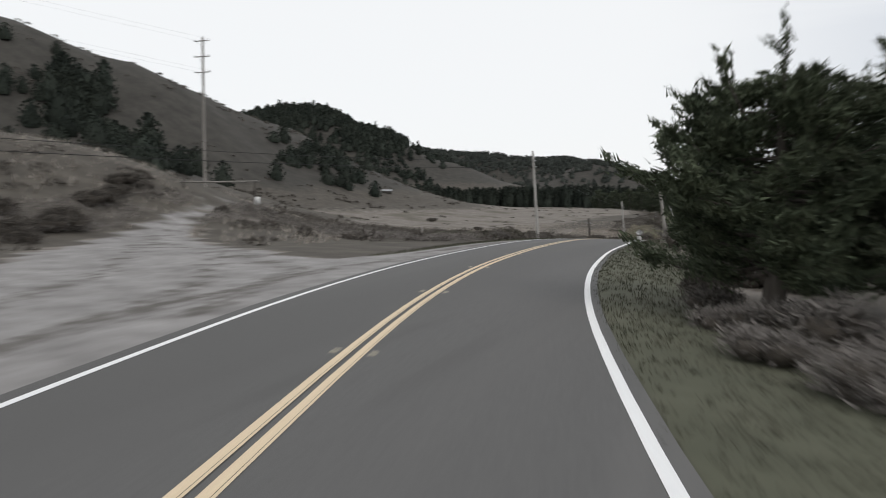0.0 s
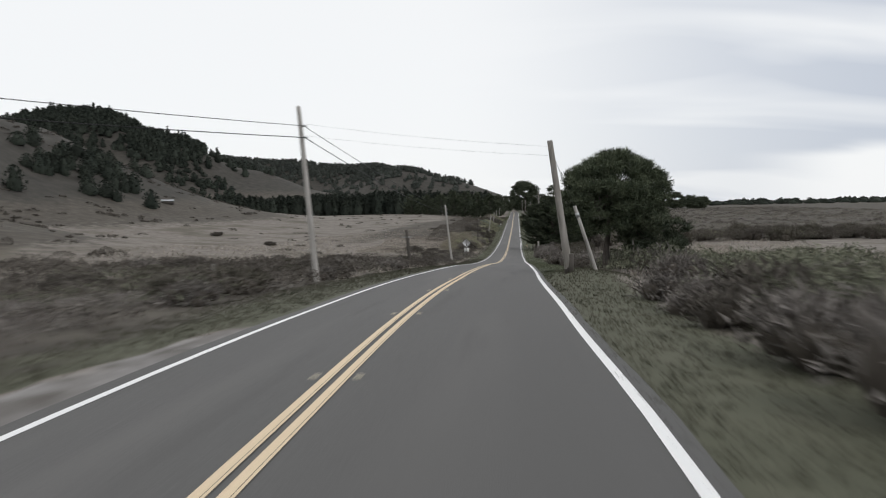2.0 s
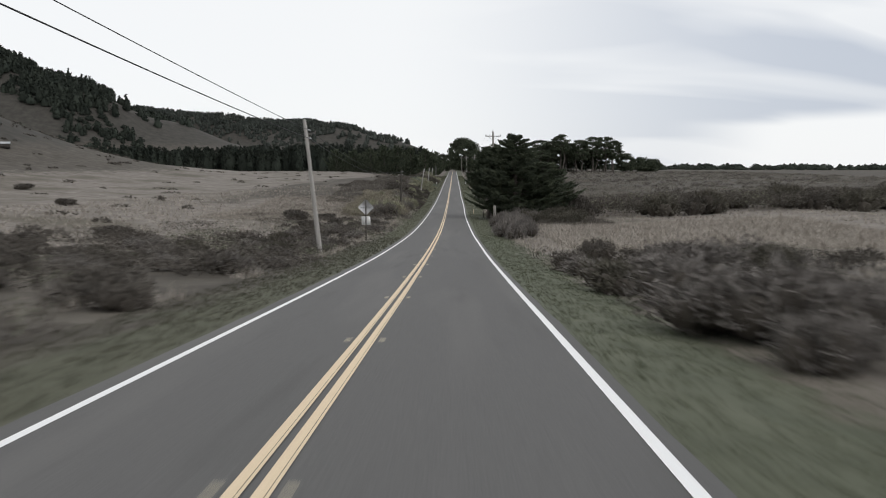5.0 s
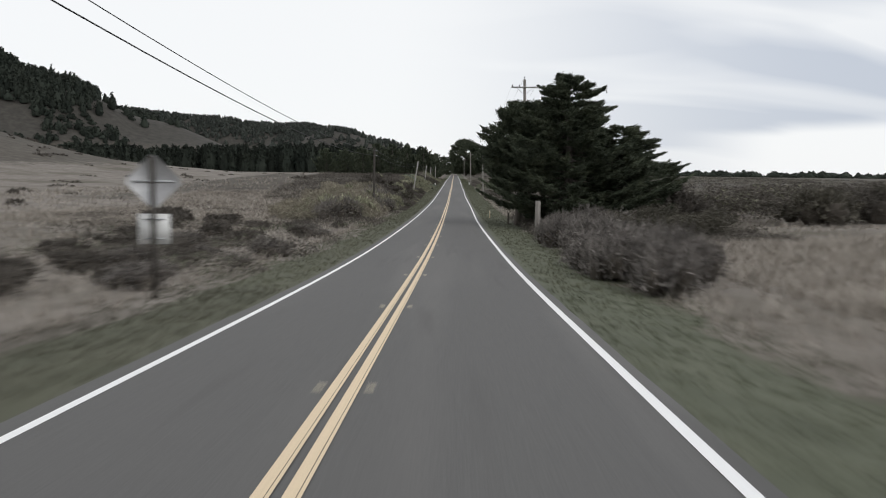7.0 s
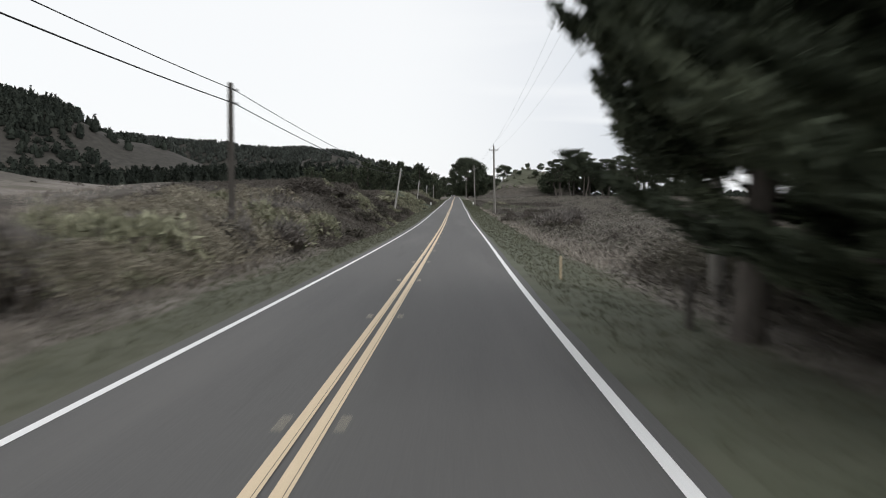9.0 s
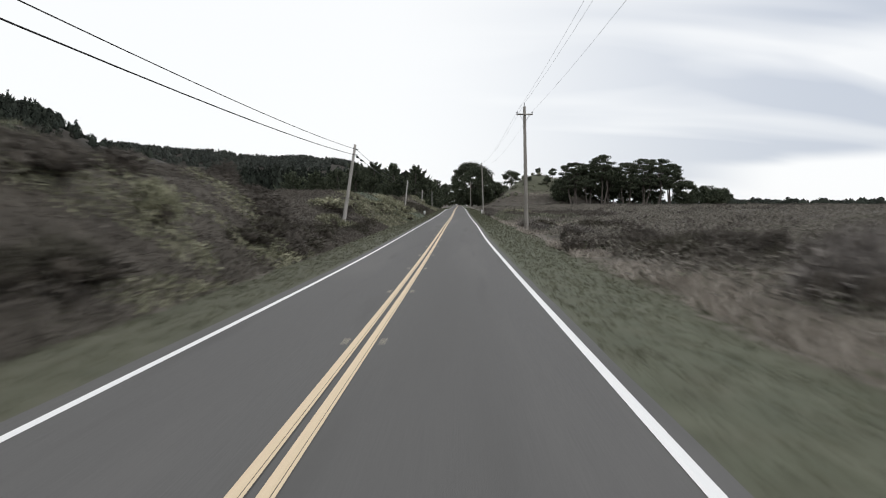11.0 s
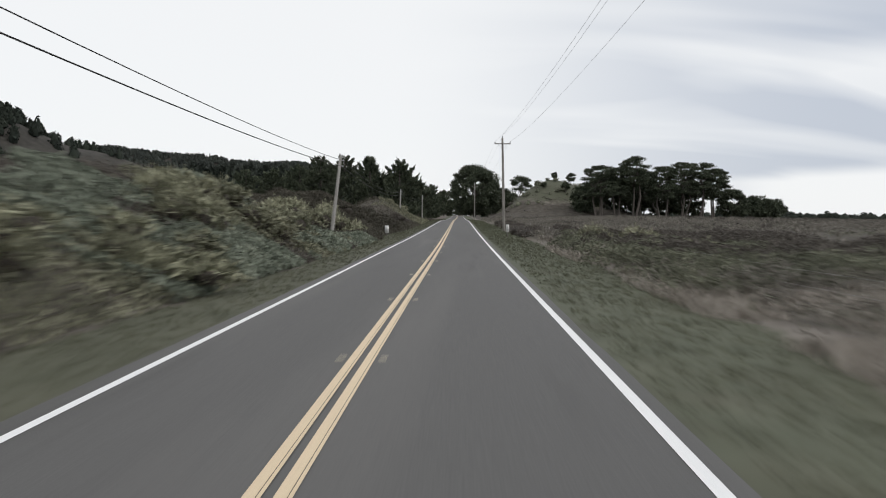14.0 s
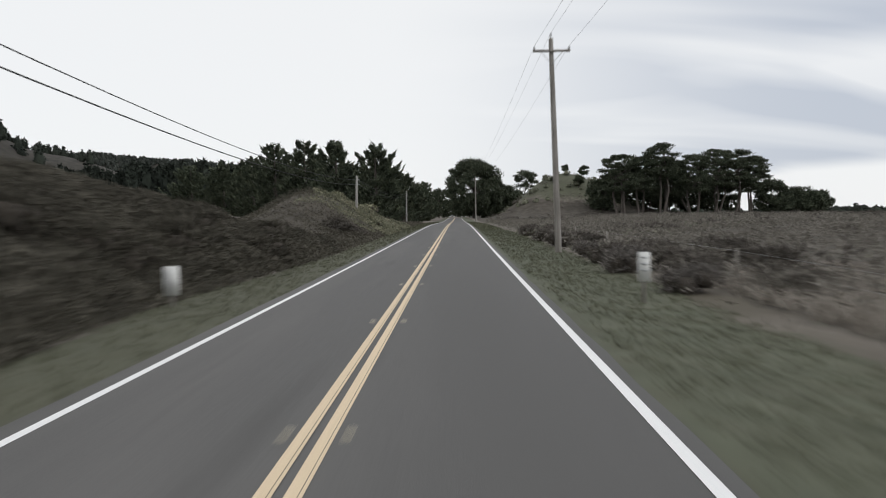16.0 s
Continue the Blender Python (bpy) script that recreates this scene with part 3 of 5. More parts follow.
for k in range(-18, 55):
    yy = 250.4 - 7.25 * 35 + 7.25 * k - 10
    sl = (float(road_x(yy + 1)) - float(road_x(yy - 1))) / 2
    for s in (-0.30, 0.30):
        zz = float(road_z(yy)) + 0.012 - 0.018 * abs(s)
        for nm, me, dz in (("glue_patch", patch_mesh, 0.004), ("road_reflector", reflector_mesh, 0.006)):
            ob = new(nm, me)
            ob.matrix_world = pose(float(road_x(yy)) + s, yy, zz + dz, 0, 0, math.degrees(-math.atan(sl)))
            ob.parent = road


# ---- poles and cables ----
def at(x, y, dz=0.0, rz=0):
    return pose(x, y, float(ground_z(x, y)) + dz, 0, 0, rz)


def pole(top, base, radius, label, arms=(), mat=None, pin=False):
    """A timber utility pole that may lean; arms = (height below the top, half width)."""
    top, base = Vector(top), Vector(base)
    base.z = min(base.z, float(ground_z(base.x, base.y)) + 0.02)
    ob = thing("utility_pole", Matrix.Translation(base), label, "utility pole", "poles along the road")
    up = top - base
    g = Geo()
    ts = (-0.06, 0, 0.25, 0.5, 0.75, 0.995, 1)
    g.tube([up * t for t in ts], [radius * (1.15 - 0.4 * max(t, 0)) * (0.8 if t == 1 else 1) for t in ts], 12)
    part("pole", g, mat or M_WOOD, ob, smooth=True)
    d = up.normalized()
    for below, half in arms:
        c = up - d * below
        g = Geo()
        g.box(c.x, c.y - radius, c.z, 2 * half, 0.10, 0.12)
        arm = part("crossarm", g, mat or M_WOOD, ob)
        for s in (-0.93, 0.93) if not pin else (-0.93, -0.4, 0.93):
            g = Geo()
            p = c + Vector((s * half, -radius, 0.06))
            g.tube([p, p + Vector((0, 0, 0.06)), p + Vector((0, 0, 0.12)), p + Vector((0, 0, 0.2))], [0.025, 0.06, 0.07, 0.035], 8)
            part("insulator", g, M_METAL, arm)
        for s in (-1, 1):
            g = Geo()
            g.tube([c + Vector((0, -radius, -0.75)), c + Vector((s * half * 0.6, -radius, -0.04))], [0.018, 0.018], 5)
            part("brace", g, M_METAL, ob)
    if arms:
        g = Geo()
        g.tube([up, up + Vector((0, 0, 0.12)), up + Vector((0, 0, 0.2)), up + Vector((0, 0, 0.3))], [0.03, 0.03, 0.07, 0.035], 8)
        part("top_insulator", g, M_METAL, ob)
    return ob


def bracket(ob, at_point):
    g = Geo()
    g.box(at_point[0], at_point[1], at_point[2], 0.32, 0.07, 0.09)
    part("cable_bracket", g, M_METAL, ob)


def cable(points, sags, radius=0.02, label="sagging black overhead cable", seg=20):
    g = Geo()
    pts, rad = [], []
    sags = sags if isinstance(sags, tuple) else (sags,) * len(points)
    for a, b, sag in zip(points[:-1], points[1:], sags):
        a, b = Vector(a), Vector(b)
        for i in range(seg + 1):
            if i == 0 and pts:
                continue
            t = i / seg
            p = a.lerp(b, t)
            p.z -= 4 * sag * t * (1 - t)
            pts.append(p)
            rad.append(radius)
    g.tube(pts, rad, 5)
    ob = new("overhead_cable", g.mesh("overhead_cable", M_WIRE, True))
    return tagged(ob, label, "cable", "overhead cables")


LEFT_POLES = [((-8.67, -72.95, 15.68), (-7.99, -72.95, 7.0)), ((-8.5, 1.5, 10.6), (-7.6, 1.5, 2.6)), ((-7.88, 82.5, 6.94), (-8.0, 82.7, -0.6)), ((-7.3, 167.9, 6.92), (-8.46, 167.9, -0.4)),
              ((-8.5, 247.3, 6.86), (-9.17, 246.7, -0.1)), ((-9.43, 320.4, 6.92), (-9.6, 320.4, 0.4)), ((-9.6, 400, 8.4), (-9.6, 400, 1.0))]
LOW = []
for i, (a, b) in enumerate(LEFT_POLES):
    ob = pole(a, b, 0.145, "dark leaning timber pole by the bank" if i == 2 else "leaning weathered timber utility pole beside the road", mat=M_DARKWOOD if i == 2 else M_PALEWOOD)
    d = (Vector(a) - Vector(b)).normalized()
    drops = ((1.0, 1.6), (0.7, 1.25), (0.3, 0.85), (0.42, 0.9))[min(i, 3)]
    LOW.append([Vector(a) - d * drops[0] + Vector((0.16, 0, 0)), Vector(a) - d * drops[1] + Vector((0.16, 0, 0))])
    for p in LOW[-1]:
        bracket(ob, p - ob.location)
for k in (0, 1):
    cable([Vector((-36, -160, 14.6 - 0.6 * k))] + [q[k] for q in LOW], (1.1, (0.38, 0.52)[k], 1.25, 0.8, 0.7, 1.0, 1.0), 0.022 if k else 0.017)
# splice cases hung on the lower cable by one pole
for dy in (1.4, 4.2):
    a, b = LOW[3][1], LOW[4][1]
    t = dy / (b.y - a.y)
    p = a.lerp(b, t)
    p.z -= 2.8 * t * (1 - t) + 0.04
    g = Geo()
    g.tube([(0, -0.42, 0), (0, -0.3, 0), (0, 0.3, 0), (0, 0.42, 0)], [0.03, 0.09, 0.09, 0.03], 8)
    ob = new("splice_case", g.mesh("splice_case", M_WIRE, True))
    ob.location = p
    tagged(ob, "black cable splice case hanging on the cable", "splice case", "splice cases")
RIGHT_POLES = [((7.62, 71.1, 13.1), (7.92, 70.4, -0.4), 1.25), ((7.5, 174.2, 10.9), (7.74, 174.1, -0.5), 0.75), ((6.81, 283, 12.3), (7.2, 283, 0.1), 1.05), ((6.4, 443, 13.6), (6.5, 443, 1.0), 1.0)]
for a, b, half in RIGHT_POLES:
    pole(a, b, 0.17, "tall timber utility pole with a short crossarm", arms=((0.75, half),), pin=half > 1.2)
for s in (-0.93, 0, 0.93):
    cable([Vector((a[0] + s * half, a[1] - 0.17 * abs(s), a[2] + (0.3 if s == 0 else -0.5))) for a, b, half in RIGHT_POLES], 1.2, 0.006, "thin overhead wire on crossarms")
braced = pole((3.82, -77.5, 13.2), (4.63, -77.1, 7.45), 0.155, "thick leaning timber pole braced beside the bend")
g = Geo()
g.tube([(0, 0, -0.2), (0, 0, 0.3), (0.02, 0, 0.75), (0.02, 0, 0.8)], [0.19, 0.20, 0.19, 0.165], 12)
part("base_collar", g, M_DARKWOOD, braced, "dark collar round the pole's foot", smooth=True)
for k in (0, 1):
    cable([LOW[0][k] + Vector((0, 0, 0.1)), Vector((3.87, -77.4, 12.95 - 0.40 * k))], 0.12, 0.0035, "thin span cable crossing over the road")
cable([Vector((3.86, -77.4, 12.9)), Vector((4.88, -77.1, 10.3))], 0.05, 0.010, "thin guy wire down to a stub pole")
stub = thing("stub_pole", pose(5.85, -76.5, float(ground_z(5.85, -76.5))), "short pale leaning guy pole", "pole")
g = Geo()
g.tube([(0.1, 0.05, -0.4), (0, 0, 0), (-0.45, -0.28, 1.4), (-0.96, -0.62, 2.9)], [0.10, 0.09, 0.08, 0.075], 10)
part("pole", g, M_PALEWOOD, stub, smooth=True)
g = Geo()
g.tube([(-0.80, -0.51, 2.42), (-0.86, -0.55, 2.6)], [0.095, 0.095], 10)
part("band", g, M_METAL, stub)

# tall pole on the slope above the track, with three short arms
tall = pole((-60.4, -58, 33.5), (-60.4, -58, 9), 0.2, "tall grey power pole with short crossarms on the slope", arms=((0.5, 1.3), (2.7, 1.3), (4.9, 1.3)), mat=M_WOOD)
for s in (-1.2, 1.2):
    for dz in (-0.3, -4.7):
        cable([Vector((-60.4 + s, -58.3, 33.5 + dz)), Vector((-230 + s, -190, 78 + dz))], 2.5, 0.006, "thin power line climbing the hill")

# ---- posts, signs and markers ----
def post(x, y, h, r, label, name="fence_post", mat=None, lean=0.0, cap=False):
    ob = thing(name, at(x, y), label, "post", "roadside posts")
    g = Geo()
    g.tube([(0, 0, -0.3), (0, 0, 0), (lean * 0.5, 0, h * 0.5), (lean, 0, h - 0.03), (lean, 0, h)], [r * 1.1, r * 1.08, r, r * 0.95, r * 0.7], 9)
    part("post", g, mat or M_WOOD, ob)
    return ob


p = post(-8.0, -39.5, 3.7, 0.16, "dark square-topped timber stub pole among scrub", "stub_pole", M_DARKWOOD, -0.3)
g = Geo()
g.box(-0.26, -0.1, 3.0, 0.9, 0.06, 0.08)
part("crosspiece", g, M_METAL, p)
for x, y, h in ((-10.4, -80.3, 1.1), (-11.8, -73.0, 0.9), (-13.0, -92.0, 1.0), (-10.0, -60.0, 0.9), (9.0, 320.0, 0.9)):
    post(x, y, h, 0.075, "weathered grey wooden fence post", lean=0.05)
p = post(6.9, 51.0, 2.45, 0.19, "pale weathered stump post under a cypress", "timber_post")
post(6.0, 66.5, 1.05, 0.075, "dark weathered fence post under a cypress", mat=M_DARKWOOD)
post(4.75, 75.5, 0.75, 0.035, "thin yellowish marker stake in the verge", "marker_stake", M_YELLOW)


def warning_sign(x, y, bottom):
    """Back of a diamond sign with a plate below it, on a timber post."""
    z0 = float(ground_z(x, y)) - 0.1
    ob = thing("road_sign", pose(x, y, z0, 0, 0, 4), "grey metal back of a diamond road sign with a plate below", "road sign")
    g = Geo()
    g.box(0, -0.03, (4.66 - z0) / 2 - 0.15, 0.10, 0.12, 4.66 - z0 - 0.1)
    part("post", g, M_DARKWOOD, ob, "dark square timber post")
    c = 3.83 - z0
    g = Geo()
    r, k = 0.71, 0.07
    ring = []
    for a in range(4):
        t = math.pi / 2 * a
        for e in (-1, 1):
            u = Vector((math.cos(t), math.sin(t)))
            w = Vector((-math.sin(t), math.cos(t)))
            q = u * (r - k * 0.5) + w * k * e
            ring.append((q.x, q.y))
    g.add([(q[0], 0.045, c + q[1]) for q in ring] + [(q[0], 0.05, c + q[1]) for q in ring], [tuple(range(8)), tuple(range(15, 7, -1))] + [(i, (i + 1) % 8, 8 + (i + 1) % 8, 8 + i) for i in range(8)])
    d = part("diamond_panel", g, M_SIGN, ob, "bare aluminium diamond panel")
    g = Geo()
    g.box(0, 0.035, c, 1.0, 0.02, 0.05)
    part("stiffener", g, M_METAL, d)
    g = Geo()
    g.box(0, 0.045, 2.62 - z0, 0.80, 0.006, 0.78)
    pl = part("lower_plate", g, M_MARKER, ob, "pale square plate below the diamond")
    for s in (-0.25, 0.25):
        g = Geo()
        g.box(0, 0.03, 2.62 - z0 + s, 0.5, 0.02, 0.04)
        part("strap", g, M_METAL, pl)
    return ob


warning_sign(-6.53, 18.6, 2.150)


def marker(x, y, label, bars, drop=0.0, w=0.20):
    """A small white plate on a short timber post."""
    z0 = float(ground_z(x, y)) - drop
    ob = thing("roadside_marker", pose(x, y, z0, 0, 0, 3), label, "marker", "roadside markers")
    g = Geo()
    g.box(0, 0.035, 0.5, 0.09, 0.05, 1.6)
    part("post", g, M_WOOD, ob)
    g = Geo()
    rim = [(-w, 0.55), (w, 0.55), (w, 1.26), (w - 0.03, 1.30), (0.03 - w, 1.30), (-w, 1.26)]
    g.add([(a, d, b) for d in (0, 0.006) for a, b in rim], [(0, 1, 2, 3, 4, 5), (11, 10, 9, 8, 7, 6)] + [(i, 6 + i, 6 + (i + 1) % 6, (i + 1) % 6) for i in range(6)])
    plate = part("plate", g, M_MARKER, ob)
    for i in range(bars):
        g = Geo()
        g.box(0, -0.004, 1.16 - i * 0.16, 0.13 + 0.04 * (i % 2), 0.004, 0.055)
        part("writing_bar", g, M_METAL, plate, "grey unreadable lettering")
    return ob


marker(6.12, 259.4, "white mile marker plate with faded lettering on a post", 3, w=0.16)
marker(-5.83, 259.2, "plain white roadside marker plate on a post", 0, 0.25)

# the gate pole across the gravel track and a small notice beside it
z0 = float(ground_z(-36, -92))
ob = thing("gate_pole", pose(-36, -92, z0), "long pole gate across the gravel track", "gate")
g = Geo()
g.tube([(-0.3, 0, 0.45), (2.5, 1.9, 0.5), (5.2, 4.0, 0.62)], [0.09, 0.08, 0.06], 8)
part("bar", g, M_WOOD, ob)
for q in ((0, 0.1), (4.9, 3.85)):
    g = Geo()
    g.tube([(q[0], q[1], -0.8), (q[0], q[1], 0.72)], [0.1, 0.09], 8)
    part("post", g, M_DARKWOOD, ob)
ob = thing("notice_board", at(-30.6, -88.5), "small white notice board on a post", "notice")
g = Geo()
g.box(0, 0.03, 0.6, 0.08, 0.06, 1.4)
part("post", g, M_WOOD, ob)
g = Geo()
g.box(0, -0.01, 1.05, 0.55, 0.02, 0.7)
part("board", g, M_MARKER, ob)

# pale-roofed shed at the foot of the hill
z0 = float(ground_z(-147, 193))
ob = thing("shed", pose(-147, 193, z0, 0, 0, 28) @ Matrix.Scale(0.55, 4), "low farm shed with a pale metal roof", "shed")
g = Geo()
g.box(0, 0, 1.0, 9.0, 5.0, 2.4)
part("wall", g, M_DARKWOOD, ob)
g = Geo()
g.add([(-4.8, -2.9, 2.1), (4.8, -2.9, 2.1), (4.8, 0, 3.3), (-4.8, 0, 3.3), (4.8, 2.9, 2.1), (-4.8, 2.9, 2.1), (-4.8, -2.9, 2.25), (4.8, -2.9, 2.25), (4.8, 0, 3.45), (-4.8, 0, 3.45), (4.8, 2.9, 2.25), (-4.8, 2.9, 2.25)],
      [(0, 3, 2, 1), (3, 5, 4, 2), (6, 7, 8, 9), (9, 8, 10, 11), (0, 1, 7, 6), (5, 11, 10, 4), (0, 6, 9, 3), (3, 9, 11, 5), (1, 2, 8, 7), (2, 4, 10, 8)])
part("roof", g, M_METAL, ob, "pale corrugated metal roof")

# wire fence along the seaward plain
fence = thing("wire_fence", pose(11.2, 186, 0), "low wire fence on weathered posts across the heath", "fence")
tops = []
for i in range(11):
    x, y = 11.2 + 0.15 * math.sin(i * 1.7), 186 + i * 11.5
    z = float(ground_z(x, y))
    g = Geo()
    g.tube([(x - 11.2, y - 186, z - 0.3), (x - 11.2 + 0.03 * math.sin(i), y - 186, z + 1.0)], [0.06, 0.05], 7)
    part("fence_post", g, M_WOOD, fence)
    tops.append((x - 11.2, y - 186, z))
for h in (0.45, 0.9):
    g = Geo()
    g.tube([(x + 0.06, y, z + h) for x, y, z in tops], [0.004] * len(tops), 4)
    part("fence_wire", g, M_METAL, fence)


# ---- trees ----
def spray_tree(m, height, radius, rng, mat, label, n=30000, base=0.05, leaf=(0.34, 0.09), shape=1.0, trunk=0.3, limbs=60, upsweep=0.3, lean=(0, 0), bare=0.0, flat=0.10, wisps=0, tips=0.16, lift=(-0.15, 0.45), reach=1.0):
    """A cypress: limbs reach out in tiers, each fringed with flat sprays of foliage that turn up at the tips."""
    ob = thing("cypress_tree", m, label, "tree")
    lean = np.array([lean[0], lean[1], 0.0])
    g = Geo()
    ts = (0, 0.25, 0.55, 0.8, 0.97)
    g.tube([(0, 0, -0.5)] + [tuple(lean * t**1.5 + np.array([0.1 * math.sin(5 * t), 0.1 * math.cos(4 * t) - 0.1, height * t])) for t in ts], [trunk * 1.5, trunk * 1.2, trunk, trunk * 0.65, trunk * 0.35, trunk * 0.08], 10)
    part("trunk", g, M_BARK, ob, smooth=True)
    cs, ds = [], []
    for i in range(limbs):
        t = base + (0.98 - base) * ((i + rng.uniform(0, 1)) / limbs)
        a = i * 2.4 + rng.uniform(-0.5, 0.5)
        tt = (t - base) / (1 - base)
        r = radius * (1 - tt**shape) ** 0.75 * rng.uniform(0.6, 1.15) + 0.35
        out = np.array([math.cos(a), math.sin(a), 0.0])
        side = np.array([-out[1], out[0], 0.0])
        p0 = lean * t**1.5 + np.array([0.1 * math.sin(5 * t), 0.0, height * t])
        rise = upsweep * r * rng.uniform(0.5, 1.4)
        droop = -0.12 * r * (1 - tt)

        def along(s):
            s = np.asarray(s, float)[..., None]
            return p0 + out * r * s + side * 0.12 * r * np.sin(2.5 * s + i) + np.array([0, 0, 1.0]) * (droop * np.sin(s * 2.6) + rise * s**2.2)

        g = Geo()
        ss = (0, 0.35, 0.7, 1.0)
        g.tube([tuple(along(s)) for s in ss], [0.06 * trunk / 0.3 * (1.15 - tt) + 0.015, 0.05 * (1.1 - tt) + 0.012, 0.025, 0.008], 5)
        part("limb", g, M_BARK, ob)
        k = max(60, int(n / limbs * (0.25 + r / radius)))
        nt = max(5, int(4 + r * 3))
        # twigs along the limb, each a small fan
        ts_ = rng.uniform(0.12 + bare, 1.0, nt) ** 0.8
        tw0 = along(ts_)
        sgn = rng.choice([-1, 1], nt)[:, None]
        tl = (0.25 + 0.32 * r * (1.05 - ts_))[:, None] * rng.uniform(0.6, 1.2, (nt, 1))
        td = out * rng.uniform(0.4, 1.1, (nt, 1)) + side * sgn * rng.uniform(0.3, 1.0, (nt, 1)) + np.array([0, 0, 1]) * (upsweep * 0.8 + rng.uniform(*lift, (nt, 1)))
        w = rng.integers(0, nt, k)
        q = rng.uniform(0, 1, (k, 1))
        c = tw0[w] + td[w] * tl[w] * q + rng.normal(0, 1, (k, 3)) * np.array([0.16, 0.16, flat]) * (1.1 - 0.6 * q)
        cs.append(c)
        ds.append(td[w] + np.array([0, 0, 0.25]))
        # the limb's own leading spray, thin and turned up
        k2 = int(k * tips)
        s2 = rng.uniform(0.7, 1.16, k2)
        c2 = along(s2)
        tang = along(s2 + 0.04) - c2
        tang /= np.linalg.norm(tang, axis=1)[:, None]
        cs.append(c2 + rng.normal(0, 1, (k2, 3)) * (0.04 + 0.3 * np.maximum(0, 1.12 - s2))[:, None])
        ds.append(1.4 * tang + np.array([0, 0, 0.2]))
    for i in range(wisps):
        # bare ragged leaders standing out of the top
        a, t = i * 2.4 + rng.uniform(-0.4, 0.4), rng.uniform(0.6, 0.92)
        p0 = lean * t**1.5 + np.array([math.cos(a) * radius * 0.45, math.sin(a) * radius * 0.45, height * t])
        d = np.array([math.cos(a) * rng.uniform(0.5, 1.0), math.sin(a) * rng.uniform(0.5, 1.0), rng.uniform(0.7, 1.2)])
        d *= reach * rng.uniform(1.0, 1.7) / np.linalg.norm(d)
        bend = rng.normal(0, 0.18, 3)
        g = Geo()
        g.tube([tuple(p0), tuple(p0 + d * 0.5 + bend * 0.5), tuple(p0 + d)], [0.035, 0.022, 0.006], 5)
        part("limb", g, M_BARK, ob)
        nt = 7
        for j in range(nt):
            q = 0.25 + 0.75 * (j + rng.uniform(0, 1)) / nt
            b0 = p0 + d * q + bend * math.sin(math.pi * q) * 0.5
            bd = d * 0.22 + rng.normal(0, 0.2, 3) + np.array([0, 0, 0.12])
            kk = int(rng.uniform(18, 42))
            u = rng.uniform(0, 1, (kk, 1))
            cs.append(b0 + bd * u + rng.normal(0, 0.035, (kk, 3)))
            ds.append(np.repeat(bd[None] * 3, kk, 0))
    g = Geo()
    g.blades(leaves(rng, np.concatenate(cs), np.concatenate(ds), leaf[0], leaf[1], 0.45))
    part("crown", g, mat, ob)
    return ob


def clump_tree(name, m, height, spread, crown_base, rng, mat, label, clumps=60, per=150, leaf=(0.3, 0.1), trunk=0.3, size=0.7, flat=1.0, trunks=1, lean=(0, 0), squash=0.75):
    """A tree whose limbs each carry a dense rounded tuft."""
    ob = thing(name, m, label, "tree")
    cz, rz = (height + crown_base) / 2, (height - crown_base) / 2
    lean = np.array([lean[0], lean[1], 0.0])
    feet = [np.array([rng.uniform(-0.3, 0.3) * spread * (trunks > 1), rng.uniform(-0.3, 0.3) * spread * (trunks > 1), 0]) for _ in range(trunks)]
    heads = []
    for f in feet:
        g = Geo()
        top = f * 1.6 + lean * 0.7 + np.array([rng.uniform(-0.1, 0.1) * spread, rng.uniform(-0.1, 0.1) * spread, crown_base + rz * 1.1])
        mid = f * 1.2 + (top - f) * 0.45 + rng.normal(0, 0.04, 3) * height
        g.tube([tuple(f - np.array([0, 0, 0.6])), tuple(f), tuple(mid), tuple(top)], [trunk * 1.35, trunk * 1.1, trunk * 0.75, trunk * 0.25], 9)
        part("trunk", g, M_BARK, ob, smooth=True)
        heads.append((mid, top))
    cs, ds = [], []
    for i in range(clumps):
        a, u = i * 2.4 + rng.uniform(-0.4, 0.4), rng.uniform(-0.85, 1.0)
        rr = math.sqrt(max(0.05, 1 - abs(u) ** (2.2 * flat))) * rng.uniform(0.55, 1.05)
        c = lean * (0.5 + 0.5 * u) + np.array([math.cos(a) * rr * spread, math.sin(a) * rr * spread, cz + u * rz])
        mid, top = heads[i % len(heads)]
        if i < 26:
            g = Geo()
            st = mid + (top - mid) * rng.uniform(0.2, 1.0)
            g.tube([tuple(st), tuple((st + c) / 2 + np.array([0, 0, -0.04 * spread])), tuple(c)], [trunk * 0.3, trunk * 0.2, 0.02], 5)
            part("limb", g, M_BARK, ob)
        k = int(per * rng.uniform(0.7, 1.3))
        d = rng.normal(0, 1, (k, 3)) + np.array([0, 0, 0.35])
        d /= np.linalg.norm(d, axis=1)[:, None]
        s = size * rng.uniform(0.6, 1.3)
        cs.append(c + d * np.array([1.15, 1.15, squash]) * s * rng.uniform(0.35, 1.1, (k, 1)))
        ds.append(d + np.array([0, 0, 0.3]))
    g = Geo()
    g.blades(leaves(rng, np.concatenate(cs), np.concatenate(ds), leaf[0], leaf[1], 0.5))
    part("crown", g, mat, ob)
    return ob


rng = np.random.default_rng(4)
